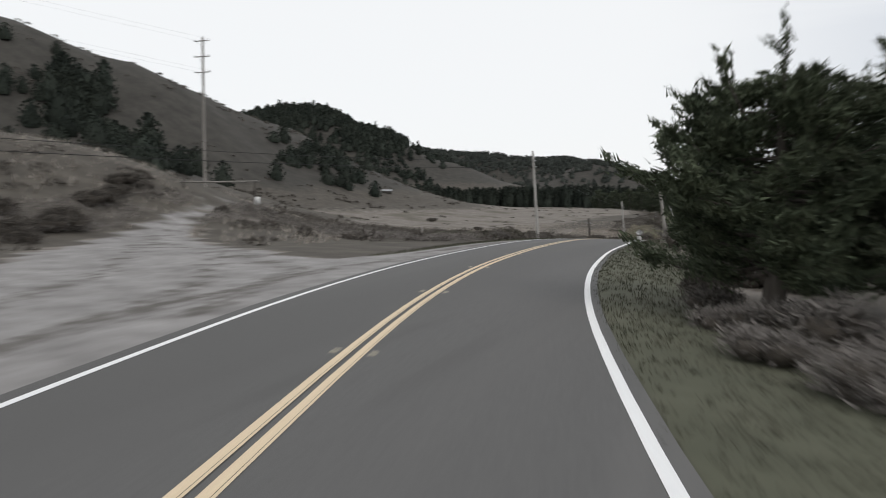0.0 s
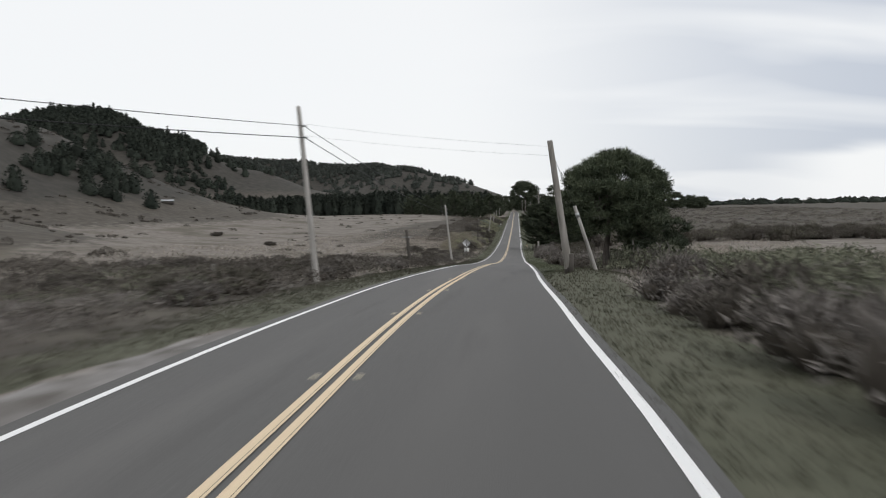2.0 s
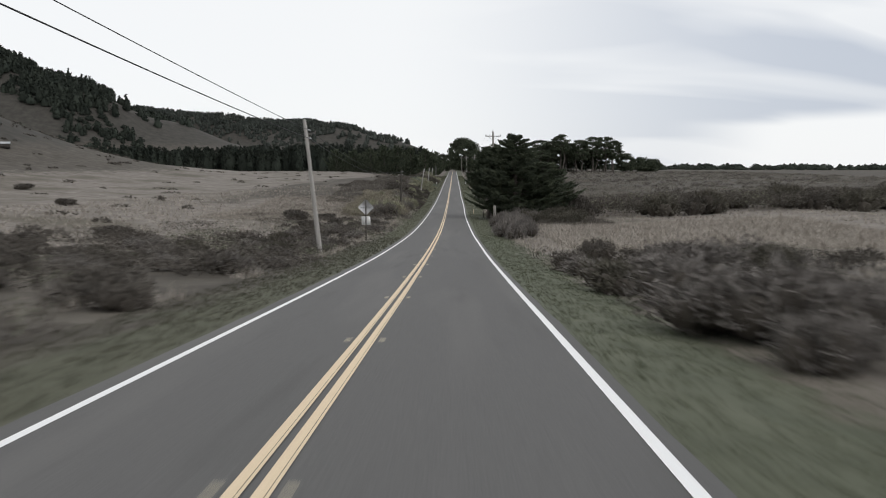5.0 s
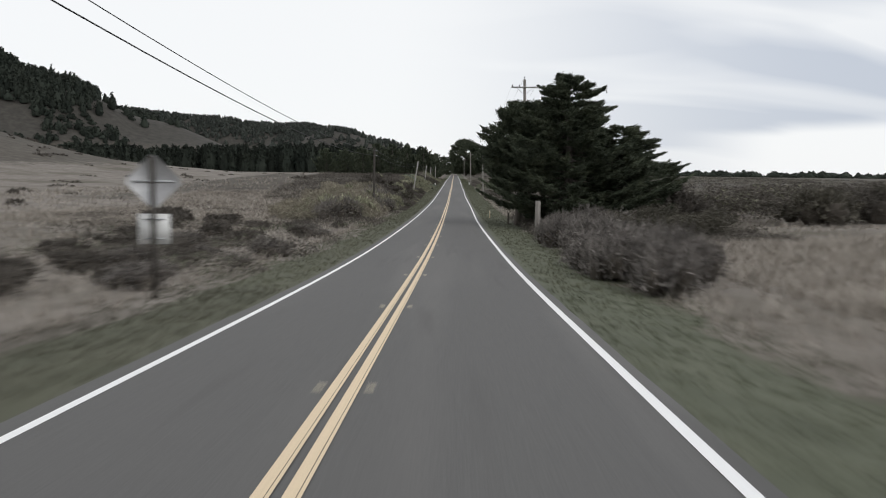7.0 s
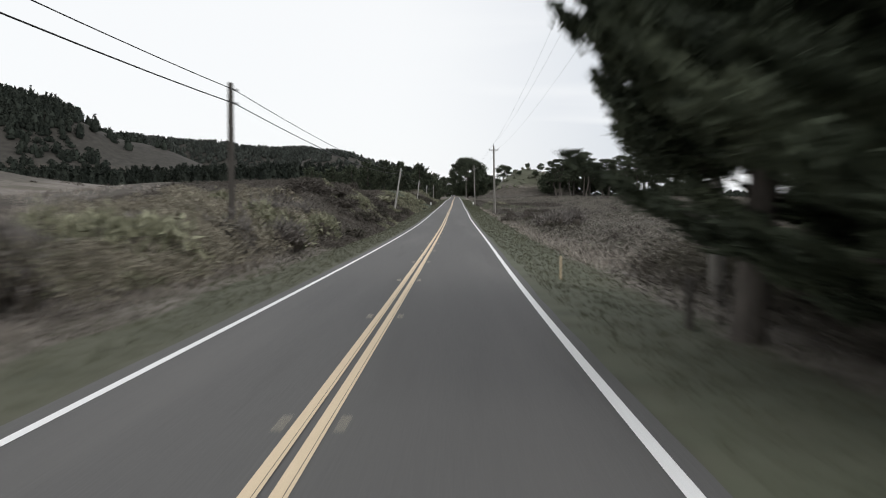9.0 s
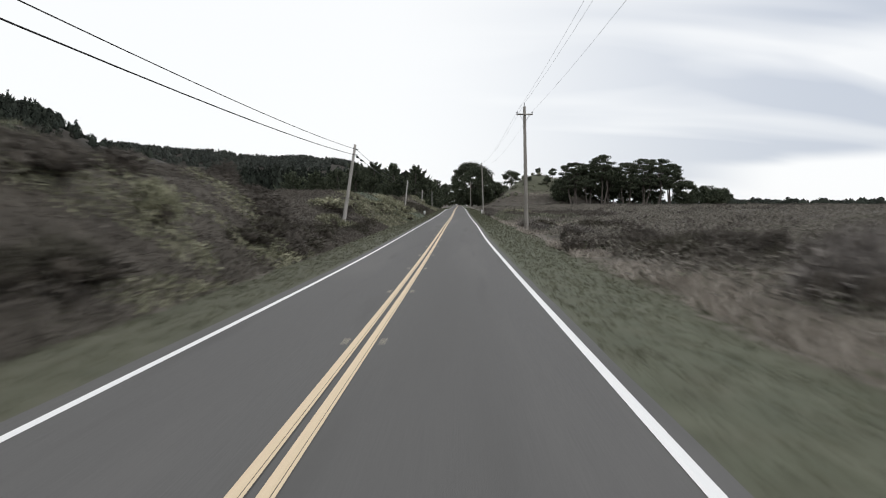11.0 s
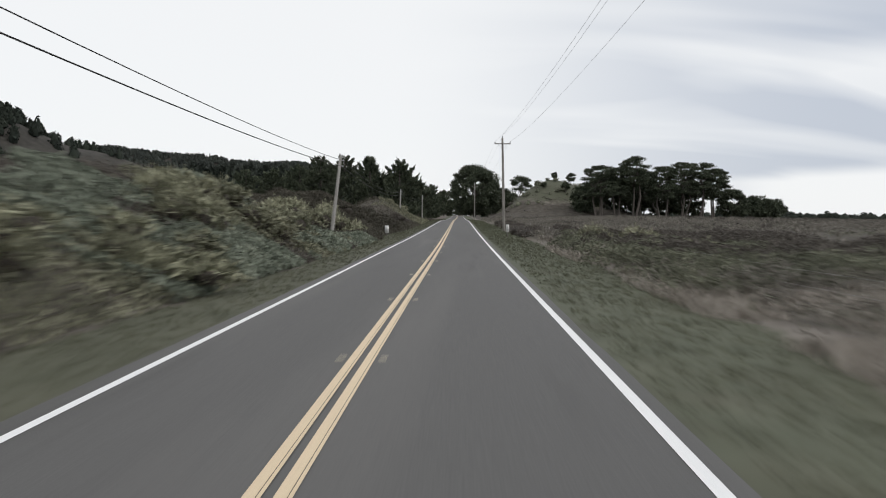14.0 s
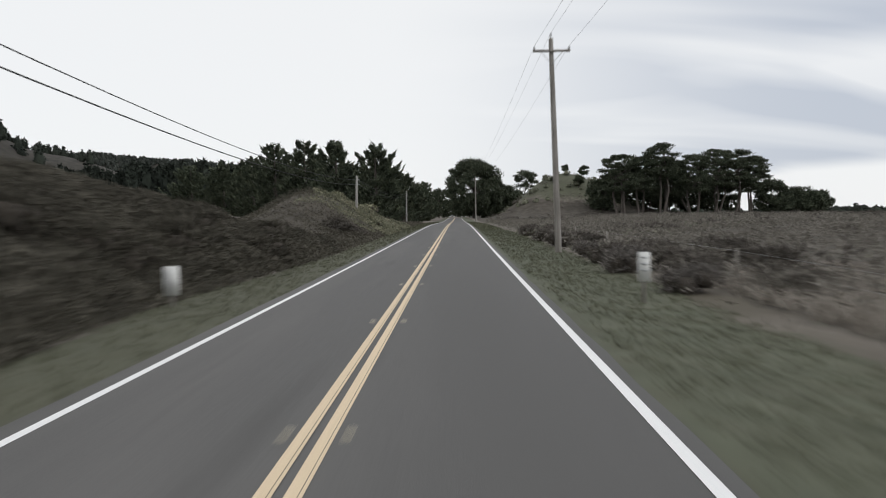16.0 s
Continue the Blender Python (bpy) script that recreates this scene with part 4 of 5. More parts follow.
# by the bend
spray_tree(at(9.9, -128.3), 5.1, 2.75, rng, M_PINE, "dark wind-shaped cypress tree with ragged leaders beside the bend", 46000, 0.17, (0.19, 0.05), 4.0, 0.22, 74, 0.28, (0.2, 0.4), wisps=11, reach=1.0, lift=(-0.2, 0.35))
spray_tree(at(14.0, -128.4), 6.0, 3.7, rng, M_CYPRESS, "dense dark cypress tree behind the ragged one", 45000, 0.20, (0.21, 0.06), 1.8, 0.24, 60, 0.24, wisps=3, lift=(-0.2, 0.3))
spray_tree(at(9.1, -110), 4.3, 1.75, rng, M_PINE, "bushy dark green cypress beside the road", 44000, 0.06, (0.17, 0.045), 2.6, 0.18, 64, 0.34)
clump_tree("pine_tree", at(7.1, -69.8), 6.4, 2.7, 1.9, rng, M_PINE, "round-crowned dark green pine behind a leaning pole", 330, 150, (0.26, 0.05), 0.22, 0.46, lean=(0.55, 0))
clump_tree("pine_tree", at(9.4, -70.0), 3.5, 1.8, 0.9, rng, M_CYPRESS, "low spreading dark pine beside a taller one", 110, 140, (0.26, 0.06), 0.16, 0.42)
# the group of cypresses
spray_tree(at(10.3, 60.5), 12.6, 5.7, rng, M_CYPRESS, "large spreading dark cypress tree beside the road", 185000, 0.10, (0.30, 0.07), 1.7, 0.34, 120, 0.16, (0.1, 0), flat=0.06, tips=0.2, lift=(-0.22, 0.28))
spray_tree(at(6.75, 65.5), 10.8, 3.4, rng, M_CYPRESS, "dark cypress tree leaning towards the road", 150000, 0.30, (0.28, 0.065), 3.4, 0.28, 120, 0.22, (0.75, 0), flat=0.16, tips=0.12, lift=(-0.2, 0.4))
spray_tree(at(14.6, 61.5), 8.6, 5.4, rng, M_CYPRESS, "broad dark cypress tree with level sprays behind scrub", 100000, 0.08, (0.30, 0.07), 1.9, 0.28, 90, 0.10, (0.6, 0), flat=0.06, tips=0.2, lift=(-0.22, 0.22))
spray_tree(at(11.6, 66.8), 11.2, 4.4, rng, M_CYPRESS, "dark cypress tree behind two others", 60000, 0.1, (0.34, 0.09), 2.6, 0.28, 70, 0.2, flat=0.12, lift=(-0.2, 0.35))
# far along the road
clump_tree("cypress_tree", at(10.0, 622), 29, 14.5, 0.5, rng, M_CYPRESS, "huge dark round cypress tree overhanging the road", 210, 150, (1.6, 0.5), 0.8, 2.7, flat=0.95)
for x, y, h, sp in ((26, 634, 15, 8), (-9, 660, 15, 7), (9, 705, 12, 7), (-16, 700, 13, 7), (18, 640, 12, 7), (34, 640, 11, 7), (1.5, 790, 13, 7)):
    clump_tree("hedge_tree", at(x, y), h, sp, 0.3, rng, M_CYPRESS, "dense dark cypress thicket beside the road", 50, 110, (1.5, 0.55), 0.4, 2.4)
for x, y, h, sp, cb, tr in ((71, 556, 25, 8, 9, 3), (80, 560, 24, 7, 9, 2), (88, 556, 30, 6, 15, 2), (96, 570, 23, 8, 7, 2), (105, 566, 26, 8, 9, 3), (117, 574, 29, 9, 10, 3), (127, 578, 29, 9, 11, 2), (136, 580, 26, 7, 9, 2)):
    clump_tree("cypress_tree", at(x, y), h, sp, cb, rng, M_CYPRESS, "tall flat-topped dark cypress with bare leaning trunks", 100, 150, (0.95, 0.3), 0.55, 2.1, flat=1.8, trunks=tr, squash=0.42)
for x, y, h, sp in ((148, 585, 15, 8), (162, 592, 12, 8), (66, 566, 13, 7), (174, 600, 10, 7), (92, 590, 17, 12), (115, 592, 18, 12), (103, 596, 19, 10), (128, 598, 18, 11), (80, 588, 16, 9)):
    clump_tree("hedge_tree", at(x, y), h, sp, 0.5, rng, M_CYPRESS, "dense dark cypress thicket beside taller trees", 60, 110, (1.5, 0.6), 0.4, 2.4)
clump_tree("cypress_tree", at(40, 655), 24, 6, 15, rng, M_CYPRESS, "dark cypress with an umbrella crown behind the mound", 34, 70, (1.3, 0.5), 0.5, 2.0, flat=1.8)
for x, y, h in ((54, 600, 4.0), (65, 612, 6.0), (47, 590, 3.0), (58, 585, 5)):
    clump_tree("small_tree", at(x, y), h, h * 0.42, h * 0.3, rng, M_CYPRESS, "small dark round tree on the grassy mound", 22, 60, (0.9, 0.35), 0.15, h * 0.16)
for x, y, h, r in ((-16, 398, 17, 7), (-25, 402, 18, 7.5), (-34, 412, 18.5, 8), (-43, 420, 18, 8), (-19, 430, 14, 7), (-15, 470, 15, 7), (-22, 500, 16, 8), (-13, 520, 13, 6), (-54, 440, 16, 8), (-66, 452, 15, 8), (-80, 465, 15, 8), (-17, 560, 16, 7), (-14, 600, 18, 8)):
    spray_tree(at(x, y), h, r, rng, M_CYPRESS, "tall ragged dark cypress in a roadside row", 7500, 0.02, (1.15, 0.36), 1.8, 0.4, 44, 0.4, flat=0.5)


# ---- far woods ----
def woods(name, places, label, mat, rng, per=34, leaf=0.5, point=1.7):
    """Distant trees as one mass: each a pointed heap of foliage on a short trunk."""
    g = Geo()
    cs, ds, ln, wd = [], [], [], []
    for x, y, h, r in places:
        z = float(ground_z(x, y))
        k = per
        t = rng.uniform(0.02, 1.0, k)
        a = rng.uniform(0, 2 * math.pi, k)
        rr = r * (1 - t**point) ** 0.8 * rng.uniform(0.5, 1.05, k) + 0.2
        th = np.linspace(0, 2 * math.pi, 7)[:-1] + x
        body = [(x + np.cos(q) * r * w, y + np.sin(q) * r * w, z + h * e) for e, w in ((-0.05, 0.6), (0.25, 0.75), (0.88, 0.12)) for q in th]
        g.add(body, [(i * 6 + j, i * 6 + (j + 1) % 6, i * 6 + 6 + (j + 1) % 6, i * 6 + 6 + j) for i in (0, 1) for j in range(6)])
        cs.append(np.stack([x + np.cos(a) * rr, y + np.sin(a) * rr, z + h * t], -1))
        ds.append(np.stack([np.cos(a) * 0.7, np.sin(a) * 0.7, np.full(k, 0.8)], -1))
        ln.append(np.full(k, h * leaf * 0.55))
        wd.append(np.full(k, r * leaf * 1.1))
    g.blades(leaves(rng, np.concatenate(cs), np.concatenate(ds), np.concatenate(ln), np.concatenate(wd), 0.45))
    ob = new(name, g.mesh(name, mat))
    return tagged(ob, label, "woods", kind="stuff")


pl = []
for i in range(330):
    t = rng.uniform(0, 1)
    pl.append((-275 + 255 * t + rng.normal(0, 2), 505 - 12 * t + rng.uniform(0, 34), rng.uniform(15, 20) * (0.95 + 0.1 * t), rng.uniform(3.8, 5.5)))
woods("treeline", pl, "dark even belt of trees across the field", M_FAR, rng, 130, 0.24, 2.2)
pl = []
while len(pl) < 2700:
    x, y = rng.uniform(-1000, -290), rng.uniform(760, 1150)
    h = float(hills(x, y))
    dens = float(sstep(54, 102, h + 40 * float(hash_noise(x, y, 45.0, 3.0))))
    if rng.uniform(0, 1) < dens:
        pl.append((x, y, rng.uniform(9, 16) * (1.3 if rng.uniform() < 0.1 else 1), rng.uniform(4.5, 7.5)))
woods("hill_woods", pl, "dark conifer wood over the hilltop", M_FAR, rng, 44, 0.36, 2.6)
pl = []
while len(pl) < 3000:
    x, y = rng.uniform(-1300, -110), rng.uniform(1500, 2150)
    h = float(hills(x, y))
    if h > 12 and rng.uniform(0, 1) < 0.12 + 0.88 * float(sstep(60, 115, h)):
        pl.append((x, y, rng.uniform(9, 15), rng.uniform(5, 9)))
woods("mesa_woods", pl, "dark wood over the flat-topped far hill, haze put into its colour", M_HAZEWOOD, rng, 22, 0.5, 2.6)
pl = []
for cx, cy, sx, sy, n, lo, hi in ((-228, 86, 11, 8, 20, 9, 15), (-205, 70, 11, 9, 12, 7, 11), (-172, 42, 16, 9, 16, 6, 10), (-150, 27, 10, 5, 10, 5, 8), (-246, 66, 7, 5, 4, 5, 8), (-262, 84, 6, 5, 3, 5, 8), (-172, 172, 13, 16, 22, 5, 9), (-182, 205, 11, 16, 20, 5, 9)):
    for i in range(n):
        pl.append((cx + rng.normal(0, sx), cy + rng.normal(0, sy), rng.uniform(lo, hi), rng.uniform(lo, hi) * 0.5))
woods("gully_woods", pl, "dark trees filling gullies on the hillside", M_FAR, rng, 180, 0.2, 3.5)
pl = [(rng.uniform(170, 1100), rng.uniform(820, 1100), rng.uniform(3, 8), rng.uniform(6, 11)) for i in range(420)]
woods("horizon_woods", pl, "low dark trees along the far horizon", M_FAR, rng, 30, 0.4)
pl = []
while len(pl) < 380:
    x, y = rng.uniform(-520, -210), rng.uniform(200, 860)
    if float(hash_noise(x, y, 75.0, 8.0)) > 0.15 and float(hills(x, y)) > 0.6:
        pl.append((x, y, rng.uniform(3, 11), rng.uniform(3, 6)))
woods("valley_woods", pl, "dark trees and bushes on the lower hill slopes", M_FAR, rng, 60, 0.34, 3.0)
pl = [(54 + rng.normal(0, 17), 600 + rng.normal(0, 15), rng.uniform(0.8, 2.6), rng.uniform(0.8, 2.2)) for i in range(45)]
woods("mound_scrub", pl, "dark green bushes over the mound", M_OLIVE, rng, 40, 0.4, 4.0)


# ---- scrub ----
def bush_mesh(name, rng, mat, n=1500, leaf=(0.16, 0.055), lumps=9, rough=0.16):
    """A mound about one metre in radius: lobes of leafy twigs round solid dark cores."""
    g = Geo()
    cs, ds = [], []
    for i in range(lumps):
        a, r = i * 2.4 + rng.uniform(-0.4, 0.4), rng.uniform(0.15, 0.72)
        s = rng.uniform(0.32, 0.52)
        c = np.array([math.cos(a) * r, math.sin(a) * r, rng.uniform(0.25, 0.8 - 0.4 * r)])
        k = n // lumps
        d = rng.normal(0, 1, (k, 3))
        d /= np.linalg.norm(d, axis=1)[:, None]
        d[:, 2] = np.where(d[:, 2] < -0.3, -d[:, 2], d[:, 2])
        p = c + d * s * (1 + rng.normal(0, rough, (k, 1)))
        p[:, 2] = np.maximum(p[:, 2], rng.uniform(-0.05, 0.15, k))
        cs.append(p)
        ds.append(d + np.array([0, 0, 0.5]))
        # solid dark core added in each lobe to block light through the leaves
        th = np.linspace(0, 2 * math.pi, 8)[:-1]
        ring = [(c[0] + 0.66 * s * math.cos(q) * w, c[1] + 0.66 * s * math.sin(q) * w, max(-0.1, c[2] + 0.66 * s * h)) for h, w in ((-0.9, 0.5), (0.0, 1.0), (0.75, 0.6)) for q in th]
        fs = [(u * 7 + v, u * 7 + (v + 1) % 7, (u + 1) * 7 + (v + 1) % 7, (u + 1) * 7 + v) for u in (0, 1) for v in range(7)]
        g.add(ring, fs + [tuple(14 + v for v in range(7))])
    fol = Geo()
    fol.blades(leaves(rng, np.concatenate(cs), np.concatenate(ds), leaf[0], leaf[1], 0.55))
    return g.mesh("core_hulls", M_BUSHCORE), fol.mesh("foliage", mat)


rng = np.random.default_rng(11)
BROWN = [bush_mesh("bush", rng, M_BRUSH, 1500, (0.19, 0.05), lumps=k) for k in (7, 9, 11, 8)]
GREEN = [bush_mesh("bush", rng, M_GREENBRUSH, 1500, (0.2, 0.075), lumps=k) for k in (9, 12, 8)]
GREY = [bush_mesh("bush", rng, M_GREYBRUSH, 1500, (0.18, 0.05), lumps=k, rough=0.22) for k in (9, 11, 7)]
DARK = [bush_mesh("bush", rng, M_DARKBRUSH, 1500, (0.19, 0.055), lumps=k) for k in (8, 10, 12)]
LABELS = {"dark": "dark olive-brown bush at the edge of the verge", "brown": "brown dry scrub bush by the road", "green": "leafy olive-green bramble bush on the bank", "grey": "grey-brown twiggy bush beside the verge"}


OUTLYING = {}


def bush(x, y, r, h, kind, rng, sink=0.12):
    """A bush of its own near the road; those far from it are kept for one joined mass."""
    me = {"brown": BROWN, "green": GREEN, "grey": GREY, "dark": DARK}[kind][int(rng.integers(0, 3))]
    m = pose(x, y, float(ground_z(x, y)) - sink * h, 0, 0, float(rng.uniform(0, 360))) @ Matrix.Diagonal((r, r * float(rng.uniform(0.85, 1.2)), h, 1))
    if abs(x - float(road_x(y))) > 11.6:
        for data in me:
            OUTLYING.setdefault(data.materials[0].name, []).append((data, m))
        return None
    ob = new("bush")
    for nm, data in zip(("branch_mass", "foliage"), me):
        new(nm, data).parent = ob
    ob.matrix_world = m
    return tagged(ob, LABELS[kind], "bush", "roadside scrub")


def join_outlying():
    """The bushes away from the road, one mesh for each kind of growth."""
    for mat_name, items in OUTLYING.items():
        g = Geo()
        for data, m in items:
            v = np.empty(3 * len(data.vertices), np.float32)
            data.vertices.foreach_get("co", v)
            mm = np.array(m)
            v = v.reshape(-1, 3) @ mm[:3, :3].T + mm[:3, 3]
            g.add(v, [tuple(p.vertices) for p in data.polygons])
        ob = new("outlying_scrub", g.mesh("outlying_scrub", bpy.data.materials[mat_name]))
        tagged(ob, "bushes and their solid dark cores away from the road", "scrub", kind="stuff")


# inland verge from the bend to the dip: low brown scrub
for i in range(84):
    y = rng.uniform(-88, 12)
    l = 7.3 + 15 * rng.uniform() ** 1.4
    r = rng.uniform(0.7, 1.5)
    bush(float(road_x(y)) - l, y, r, r * rng.uniform(0.65, 0.95), ("brown", "dark", "grey")[int(rng.choice(3, p=(0.4, 0.3, 0.3)))], rng)
for i in range(36):
    y = rng.uniform(4, 58)
    r = rng.uniform(0.6, 1.25)
    bush(float(road_x(y)) - 7.2 - 7 * rng.uniform() ** 1.3, y, r, r * rng.uniform(0.6, 0.9), "brown" if rng.uniform() < 0.4 else "grey", rng)
# at the foot of the trees by the bend
for x, y, r, h in ((9.4, -133.5, 0.9, 0.55), (10.6, -135.5, 1.1, 0.7), (11.8, -134.0, 1.2, 0.8), (9.0, -130.5, 0.8, 0.5), (8.7, -127.5, 0.8, 0.5), (8.6, -124.0, 0.9, 0.55), (9.7, -121.5, 1.0, 0.7), (11.3, -122.5, 1.2, 0.9), (8.9, -119.5, 0.9, 0.6), (14.0, -133.0, 1.3, 0.9), (12.8, -130.5, 1.2, 0.8), (10.1, -114.5, 1.0, 0.8)):
    bush(x, y, r, h, "grey" if y < -125 else "brown", rng)
# pale twiggy bushes past the trees
for x, y, r, h in ((9.0, -107.2, 1.1, 0.95), (10.2, -105.2, 1.3, 1.1), (8.7, -103.6, 1.0, 0.85), (10.4, -101.8, 1.3, 1.1), (8.4, -99.5, 0.9, 0.8), (9.6, -97.5, 1.2, 1.0), (8.0, -93.5, 0.9, 0.8)):
    bush(x, y, r, h, "grey", rng)
# beside the stump post
rng_post = np.random.default_rng(77)
for x, y, r, h in ((7.5, 47.2, 1.0, 1.75), (8.2, 48.0, 1.1, 1.9), (7.5, 45.3, 0.9, 1.6)):
    bush(x, y, r, h, "grey", rng_post)
for x, y, r, h in ((8.9, 46.2, 1.4, 1.8), (9.6, 48.6, 1.5, 2.0), (11.2, 50.2, 1.8, 2.1), (11.4, 46.5, 1.7, 2.0)):
    bush(x, y, r, h, "grey", rng)
for x, y, r, h in ((-20, 53, 2.0, 1.5), (-22, 60, 2.4, 1.6), (-17, 57, 1.6, 1.3), (-28, 15, 1.8, 1.2), (-25, -3, 1.7, 1.3), (-57, 62, 2.2, 1.3), (-88, 104, 2.6, 1.4), (-15, 30, 1.2, 1.0), (-13.5, 45, 1.2, 0.9), (-9.5, 28, 1.0, 0.8), (-11, 33, 1.2, 0.9), (-12.5, 37, 1.4, 1.0), (-10.5, 41, 1.1, 0.9), (-9.0, 22, 0.9, 0.7), (-11.8, 25, 1.1, 0.9), (-14.5, 35, 1.4, 1.0), (-8.8, 47, 0.9, 0.8), (-10.2, 52, 1.1, 0.9), (-16, 40, 1.5, 1.1), (-28.2, -115.3, 1.5, 1.0), (-27.8, -112.8, 1.7, 1.1), (-30, -110.5, 1.4, 0.9), (-32.4, -105.5, 1.8, 1.2), (-34, -102, 1.5, 1.0), (-25.5, -117.5, 1.2, 0.8), (-29.5, -117, 1.6, 1.0), (-36, -99, 1.6, 1.1), (-33, -113, 1.7, 1.2), (-23, -123, 1.3, 0.8)):
    bush(x, y, r, h, "brown", rng)
# the scrub wall that begins past the dip, inland
for i in range(26):
    y = rng.uniform(63, 100)
    bush(-rng.uniform(7.0, 14), max(y, 68), rng.uniform(1.2, 1.9), rng.uniform(1.5, 2.3), "green" if rng.uniform() < 0.5 else "grey", rng)
for i in range(46):
    y = rng.uniform(98, 345)
    band = "green" if (130 < y < 139) or (172 < y < 244) or (308 < y < 345) else "brown"
    k = band if rng.uniform() < 0.8 else "brown"
    l = float(verge_l(y)) + rng.uniform(1.5, 7.5)
    if 246 < y < 300 or l < 10 and (148 < y < 170 or 226 < y < 250):
        continue
    bush(-l, y, rng.uniform(1.2, 2.2), rng.uniform(0.8, 1.5) * (0.7 if l < 8.5 else 1.0), k, rng)
for i in range(26):
    y = rng.uniform(98, 178)
    bush(-float(verge_l(y)) - rng.uniform(0.9, 3.2), y, rng.uniform(0.9, 1.6), rng.uniform(0.7, 1.2), "dark" if rng.uniform() < 0.75 else "brown", rng)
for x, y, r, h in ((-7.4, 164.5, 0.9, 0.9), (-8.0, 166.2, 1.1, 1.2), (-9.2, 165.2, 1.2, 1.3)):
    bush(x, y, r, h, "green", rng)
for i in range(20):
    y = rng.uniform(252, 280)
    l = float(verge_l(y)) + rng.uniform(1.6, 5.0)
    bush(float(road_x(y)) - l, y, rng.uniform(1.1, 1.7), rng.uniform(0.9, 1.5), "dark", rng)
# brambles round the foot of a pole
for x, y, r, h in ((-8.5, 250.5, 1.8, 1.8), (-10.5, 252, 2.0, 2.0), (-11, 248.8, 1.8, 1.8), (-12.5, 245, 2.0, 1.8), (-12, 241, 2.0, 1.7), (-11.5, 236, 1.9, 1.6), (-7.6, 243, 1.2, 0.8), (-7.3, 238, 1.2, 0.8), (-8.2, 234, 1.5, 1.0)):
    bush(x, y, r, h, "green", rng)
# seaward, by the bend
for x, y, r, h in ((10.6, -131.0, 1.2, 0.9), (12.3, -132.5, 1.4, 1.0), (13.0, -137, 1.6, 1.0), (8.6, -117.5, 0.8, 0.6), (10.5, 121, 1.9, 2.1), (12.6, 124, 2.0, 2.2)):
    bush(x, y, r, h, "grey", rng)
for i in range(78):
    y = rng.uniform(-104, -4)
    l = 7.1 + 7.5 * rng.uniform() ** 1.4
    r = rng.uniform(0.9, 1.7)
    if -80 < y < -66 and l < 9:
        continue
    bush(float(road_x(y)) + l, y, r, r * rng.uniform(0.75, 1.1), ("brown", "dark", "grey")[int(rng.choice(3, p=(0.35, 0.15, 0.5)))], rng)
for i in range(34):
    y = rng.uniform(17, 46)
    bush(6.6 + rng.uniform(0, 0.085) * y, y, rng.uniform(0.9, 1.5), rng.uniform(1.3, 1.95), "grey", rng)
# seaward band of tall scrub behind the straw field
for i in range(22):
    x = rng.uniform(17, 90)
    bush(x, 62 + 0.05 * x + rng.uniform(-2, 12), rng.uniform(2.4, 3.6), rng.uniform(3.0, 4.0), "dark" if rng.uniform() < 0.4 else "brown", rng)
for y0, y1, n, kinds in ((127, 143, 9, ("brown",)), (221, 252, 14, ("brown", "green"))):
    for i in range(n):
        bush(rng.uniform(9.4, 14), rng.uniform(y0, y1), rng.uniform(1.1, 1.7), rng.uniform(1.0, 1.6), kinds[i % len(kinds)], rng)
# green brambles close to the verge, inland
for i in range(12):
    bush(-rng.uniform(6.4, 10.5), rng.uniform(196, 226), rng.uniform(1.2, 1.8), rng.uniform(0.9, 1.4), "green", rng)
# seaward heath further on
for x, y, r, h in ((8.2, 262, 1.0, 0.9), (9.3, 265, 1.2, 1.0), (8.0, 269, 1.1, 1.1), (9.8, 270, 1.3, 1.0), (8.4, 274, 1.2, 1.0), (10.5, 276, 1.4, 1.2), (8.1, 279, 1.0, 0.9), (9.2, 284, 1.3, 1.1), (8.3, 290, 1.2, 1.1), (10.2, 292, 1.4, 1.1), (8.5, 298, 1.3, 1.1), (9.7, 304, 1.4, 1.2), (8.4, 311, 1.3, 1.1), (11, 262, 1.3, 1.0), (12.6, 268, 1.5, 1.1), (13.5, 275, 1.6, 1.2)):
    bush(x, y, r, h, "brown" if r > 1.15 else "grey", rng)
for i in range(30):
    y = rng.uniform(112, 186)
    bush(8.6 + 6.5 * rng.uniform() ** 1.2, y, rng.uniform(0.8, 1.6), rng.uniform(0.6, 1.2), "dark" if rng.uniform() < 0.65 else "grey", rng)
for i in range(12):
    y = rng.uniform(92, 240)
    bush(rng.uniform(8.0, 19), y, rng.uniform(0.7, 1.5), rng.uniform(0.6, 1.25), "brown" if rng.uniform() < 0.7 else "grey", rng)


join_outlying()


def heath(name, places, mat, label, rng, per=46, leaf=(0.5, 0.2)):
    """Bushes past counting, low over the land."""
    cs, ds = [], []
    for x, y, r, h in places:
        d = rng.normal(0, 1, (per, 3))
        d /= np.linalg.norm(d, axis=1)[:, None]
        d[:, 2] = np.abs(d[:, 2])
        z = float(ground_z(x, y))
        cs.append(np.array([x, y, z - 0.1]) + d * np.array([r, r, h]) * rng.uniform(0.75, 1.05, (per, 1)))
        ds.append(d + np.array([0, 0, 0.4]))
    g = Geo()
    g.blades(leaves(rng, np.concatenate(cs), np.concatenate(ds), leaf[0], leaf[1], 0.5))
    ob = new(name, g.mesh(name, mat))
    return tagged(ob, label, "scrub", kind="stuff")


